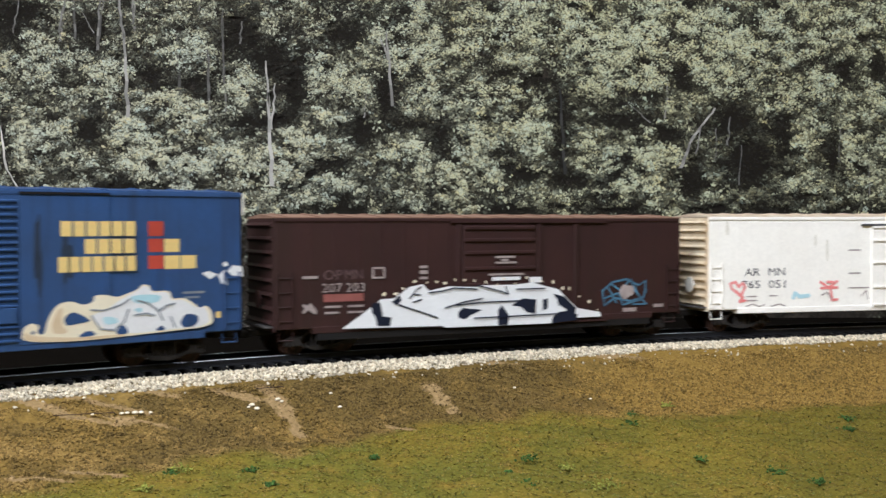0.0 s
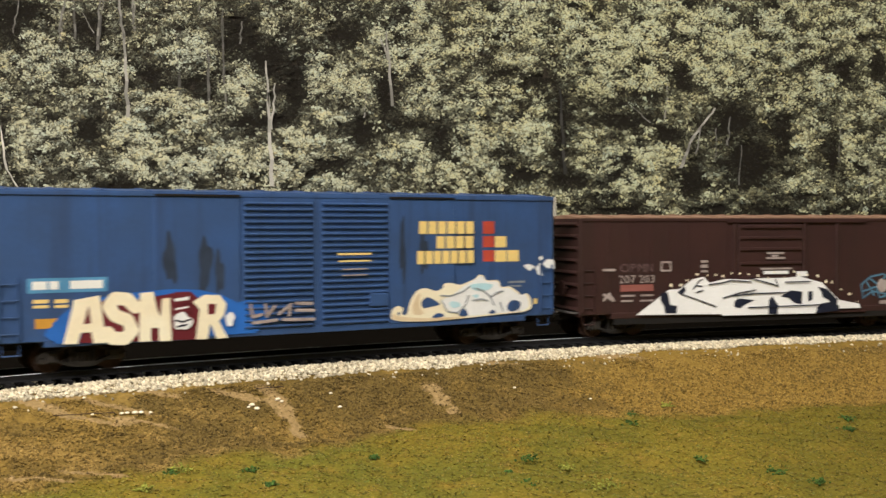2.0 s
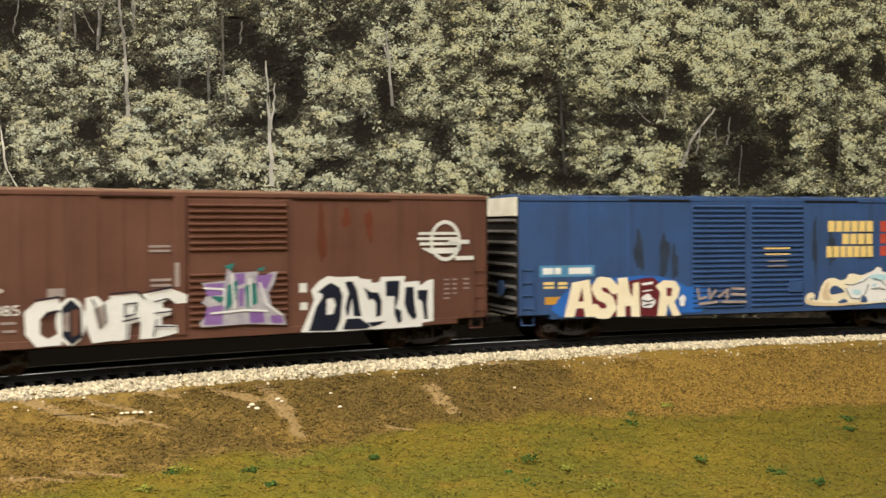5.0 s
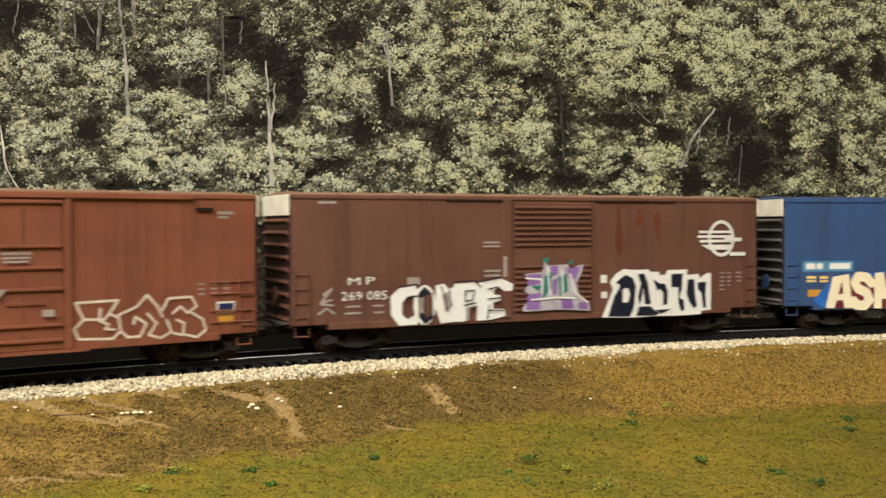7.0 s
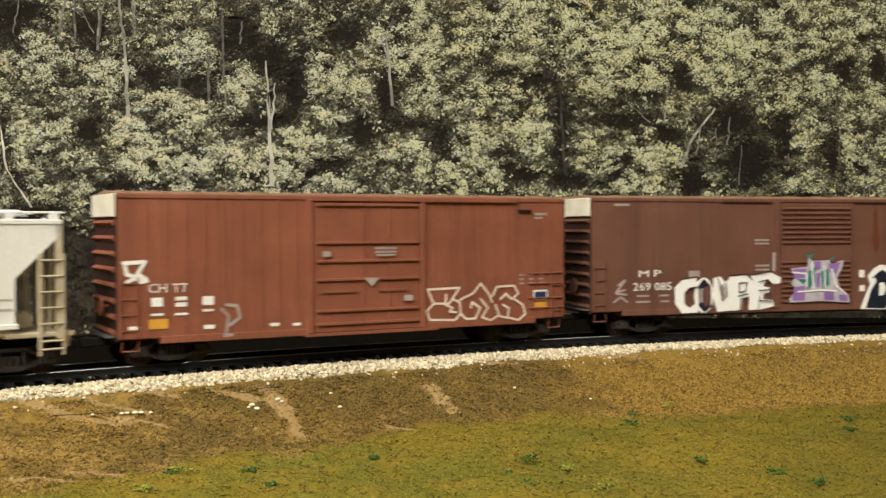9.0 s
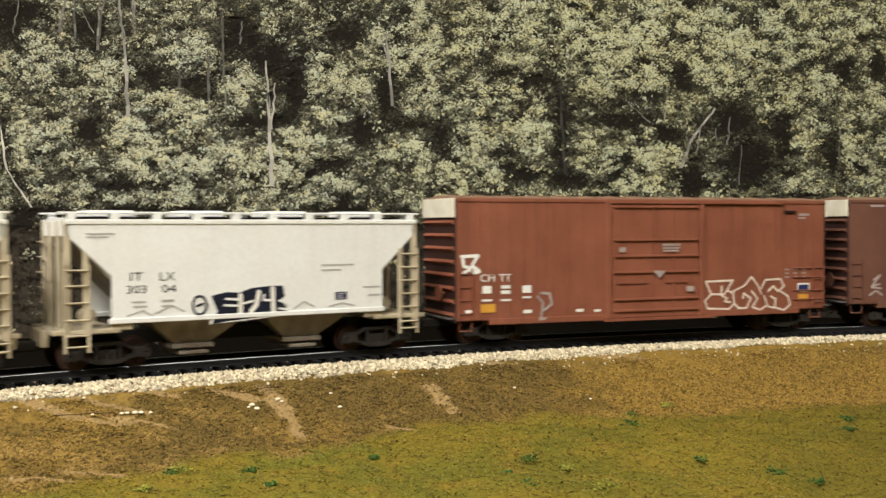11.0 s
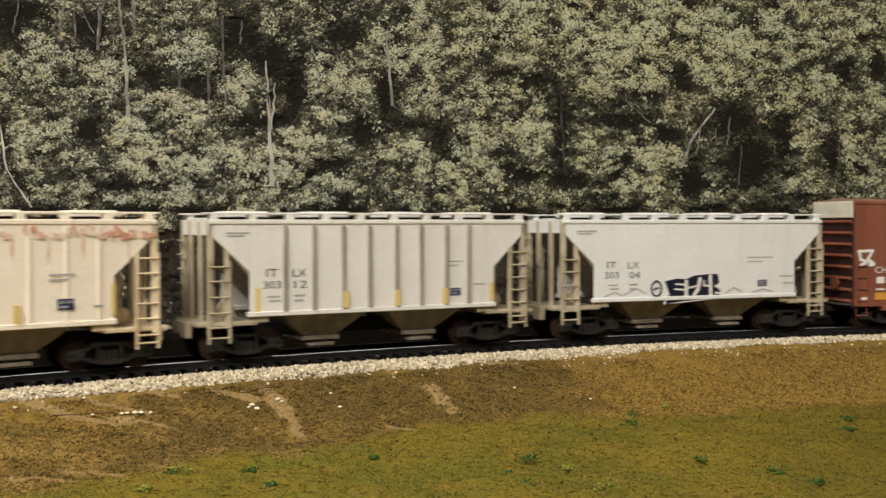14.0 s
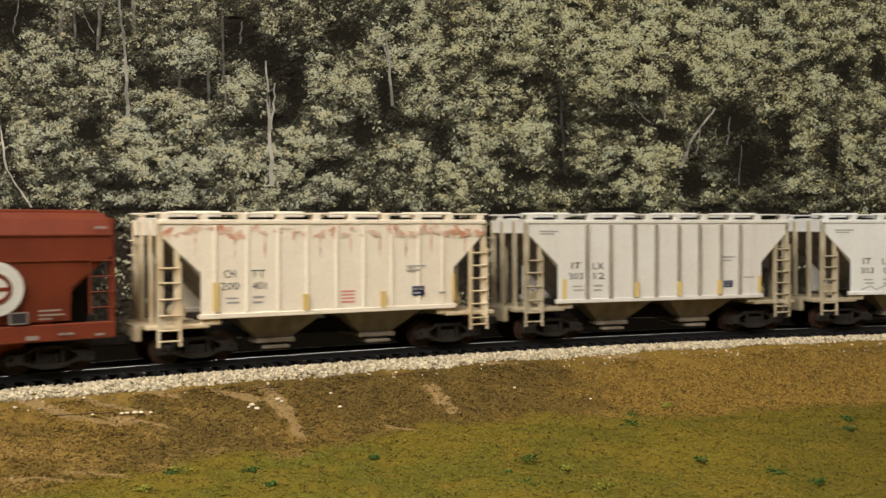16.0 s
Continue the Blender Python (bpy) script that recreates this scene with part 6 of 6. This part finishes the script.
def red_hopper():
    car = tagged(new("covered_hopper"), "large oxide red round-sided covered hopper with white round emblem", "freight car", group="freight cars of the train")
    half, q = 75.0, 61.0
    prof = [(-10, 51.6), (-14.6, 49.6), (-17.25, 44.6), (-17.25, 36.5), (-16.6, 28), (-15.4, 17), (15.4, 17), (16.6, 28), (17.25, 36.5), (17.25, 44.6), (14.6, 49.6), (10, 51.6)]
    bm = bmesh.new()
    rings = []
    for x, cut in ((-half + 1, 37.5), (-half + 3, 36.2), (-q, 26), (-q + 0.3, 17), (q - 0.3, 17), (q, 26), (half - 3, 36.2), (half - 1, 37.5)):
        rings.append([(x, y, max(z, cut)) for y, z in prof])
    loft(bm, rings)
    part("body", bm, M_HRED, car)
    for z in (44.4, 36.4):
        bm = bmesh.new()
        box(bm, -half + 2, half - 2, -HW - 0.45, -HW + 0.4, z - 0.25, z + 0.25)
        part("seam", bm, M_HRED, car)
    bm = bmesh.new()
    box(bm, -half + 2, half - 2, -9, 9, 51, 52.6, 0.4)
    part("roof_walk", bm, M_HRED, car)
    for sgn in (-1, 1):
        bm = bmesh.new()
        box(bm, -half, half, *sorted((sgn * (HW + 0.2), sgn * (HW - 2.5))), 10.8, 16.2, 0.3)
        part("side_sill", bm, M_HRED, car)
        bm = bmesh.new()
        box(bm, *sorted((sgn * (half - 1.4), sgn * half)), -HW + 0.5, HW - 0.5, 45, 50)
        box(bm, *sorted((sgn * (half - 1.4), sgn * half)), -HW + 0.5, -HW + 2.5, 16, 46)
        box(bm, *sorted((sgn * (half - 1.4), sgn * half)), HW - 2.5, HW - 0.5, 16, 46)
        part("end_frame", bm, M_HRED, car)
        # added black sheet: the shade inside the end opening, put in as a plate
        bm = bmesh.new()
        box(bm, *sorted((sgn * (q + 0.5), sgn * (q + 0.9))), -14, 14, 14, 34)
        part("shade_sheet", bm, M_UNDER, car)
        # added black filler under the slope, dark like the shaded opening
        bm = bmesh.new()
        prism(bm, [(sgn * (half - 2.2), 35.6), (sgn * (half - 1.4), 36.4), (sgn * (q - 1), 25), (sgn * (q - 1), 14), (sgn * (half - 5), 13.5), (sgn * (half - 2.6), 20)], -2.5, 2.5)
        part("shade_plate", bm, M_UNDER, car)
        x0, x1 = sorted((sgn * (half - 8.5), sgn * (half - 0.6)))
        ladder(car, x0, x1, [21, 26, 31, 36], -HW - 0.3, M_HRED)
    y = -HW - 0.6
    flat_polys("emblem", [ring(37, 28, 8.6, 8.4, 30)[:-1]], y, M_WHITE, car, "white round emblem")
    strokes("emblem_ring", [ring(37, 28, 4.4, 4.2, 18)], 1.3, y - 0.1, M_HRED, car)
    bars("emblem_bar", [(33, 27.3, 41, 28.5)], y - 0.2, M_HRED, car)
    bars("notice", [(40.9, 16.8, 46.8, 20.6)], y, M_DULL, car)
    bars("notice", [(41.4, 17.2, 46.3, 20.2)], y - 0.05, M_BLACKL, car)
    bars("stencil_bar", [(50, 20.4, 57, 21), (50, 19, 58, 19.6), (50, 17.8, 54, 18.4), (56, 12.6, 61, 13.4), (46, 11.6, 50, 13), (68, 11.8, 71, 12.6), (68, 46.4, 72, 47.2)], y, M_DULL, car)
    for cx in (-38, 0, 38):
        bm = bmesh.new()
        loft(bm, [[(cx - hx, -hy, z), (cx + hx, -hy, z), (cx + hx, hy, z), (cx - hx, hy, z)] for z, hx, hy in ((17, 18, 15), (6, 6, 8))])
        part("hopper_bay", bm, M_HRED, car)
    running_gear(car, half, 56, 12)
    return car


# ---- strewn details on the land ----
def details():
    for i, (x, y, k) in enumerate(((222, 738, 0.9), (247, 737, 1.1), (264, 737, 0.8), (444, 722, 1.2), (453, 728, 1.3), (438, 727, 0.8), (490, 712, 1.2), (497, 717, 0.9), (236, 736, 1.2), (213, 739, 1.0), (146, 710, 0.8), (160, 741, 0.7),
                                   (441, 813, 0.9), (584, 702, 0.8), (1045, 712, 0.7), (910, 693, 0.8), (600, 726, 0.9))):
        p = sight(x, y)
        bm = bmesh.new()
        bmesh.ops.create_icosphere(bm, subdivisions=2, radius=0.0008 * k)
        for v in bm.verts:
            v.co *= 1 + 0.35 * noise.noise(v.co * 900 + Vector((i * 3.1, 0, 0)))
            v.co.z *= 0.55
        st = part("stone", bm, M_STONE)
        st.location = (p[0], p[1], p[2] + 0.0008)
        tagged(st, "small pale stone lying on the bank", "stone", group="loose stones on the bank")
    for i, (x, y, k, m) in enumerate(((935, 820, 2.2, M_BUSH), (1118, 756, 1.7, M_BUSH), (1118, 740, 1.4, M_BUSH), (1502, 748, 1.9, M_BUSH), (1504, 766, 1.6, M_BUSH), (1376, 842, 1.9, M_BUSH), (300, 842, 1.4, M_BUSH),
                                      (318, 838, 2.2, M_BUSHY), (440, 838, 1.4, M_BUSH), (938, 864, 1.9, M_BUSH), (1450, 861, 1.6, M_BUSH), (1070, 868, 3.2, M_BUSHY), (898, 842, 1.0, M_BUSH), (476, 862, 1.2, M_BUSH),
                                      (660, 815, 1.1, M_BUSH), (1180, 723, 1.6, M_BUSHY), (1240, 820, 1.3, M_BUSH), (1000, 833, 1.4, M_BUSHY), (250, 872, 1.5, M_BUSHY))):
        p = sight(x, y)
        n = 46
        c = [(p[0] + rng.normal(0, 0.0007 * k), p[1] + rng.normal(0, 0.0008 * k), p[2] + abs(rng.normal(0, 0.00035 * k)) + 0.0002) for _ in range(n)]
        ob = crumbs("grass_clump", c, [rng.uniform(0.0003, 0.0006) for _ in range(n)], m)
        tagged(ob, "tiny dark green foam clump on the field" if m is M_BUSH else "tiny yellow-green foam clump on the field", "plant", group="foam clumps on the field")
    for x0, y0, x1, y1 in ((90, 744, 200, 738), (450, 695, 500, 692)):
        a, b = sight(x0, y0), sight(x1, y1)
        bm = bmesh.new()
        pts = [Vector(a).lerp(Vector(b), k / 5) + Vector((0, rng.uniform(-0.0008, 0.0008), 0.0012)) for k in range(6)]
        for p, q2 in zip(pts, pts[1:]):
            rod(bm, p * 1000, q2 * 1000, 0.16, 5)
        tagged(part("twig", bm, M_WHEEL), "dark thin twig lying on the earth bank", "twig")


room()
ground()
turf()
permanent_way()
ballast()
backdrop()
details()
TRAIN = [(white_reefer, 0.2107, 71.5), (maroon_boxcar, 0.0134, 71.5), (blue_boxcar, -0.1980, 80.5), (brown_boxcar, -0.4287, 80.5), (red_boxcar, -0.6417, 71.5),
         (grey_hopper, -0.8167, 50.7), (ribbed_hopper, -0.9660, 50.7), (cream_hopper, -1.1159, 50.7), (red_hopper, -1.2725, 56.0)]
ROLLING = []
for make, s0, lt in TRAIN:
    first = len(WHEELSETS)
    ROLLING.append((make(), s0, lt, WHEELSETS[first:]))


def along(t):
    return 0.066704 * t - 2.441e-5 * t * t


def motions():
    """The train runs along the curve; every wheelset rolls without slipping."""
    for car, s0, lt, wheels in ROLLING:
        rows = []
        for i in range(33):
            t = i * 0.5
            x, y, h = track(s0 + along(t), (lt * MM) ** 2 / (2 * RAD))
            rows.append((t, pose(x, y, 0, 0, 0, h)))
        walk(car, rows)
        for w, k in wheels:
            walk(w, [(i * 0.1, pose(k * MM, 0, 0.0048, 0, math.degrees(along(i * 0.1) / 0.0048), 0)) for i in range(161)])


motions()
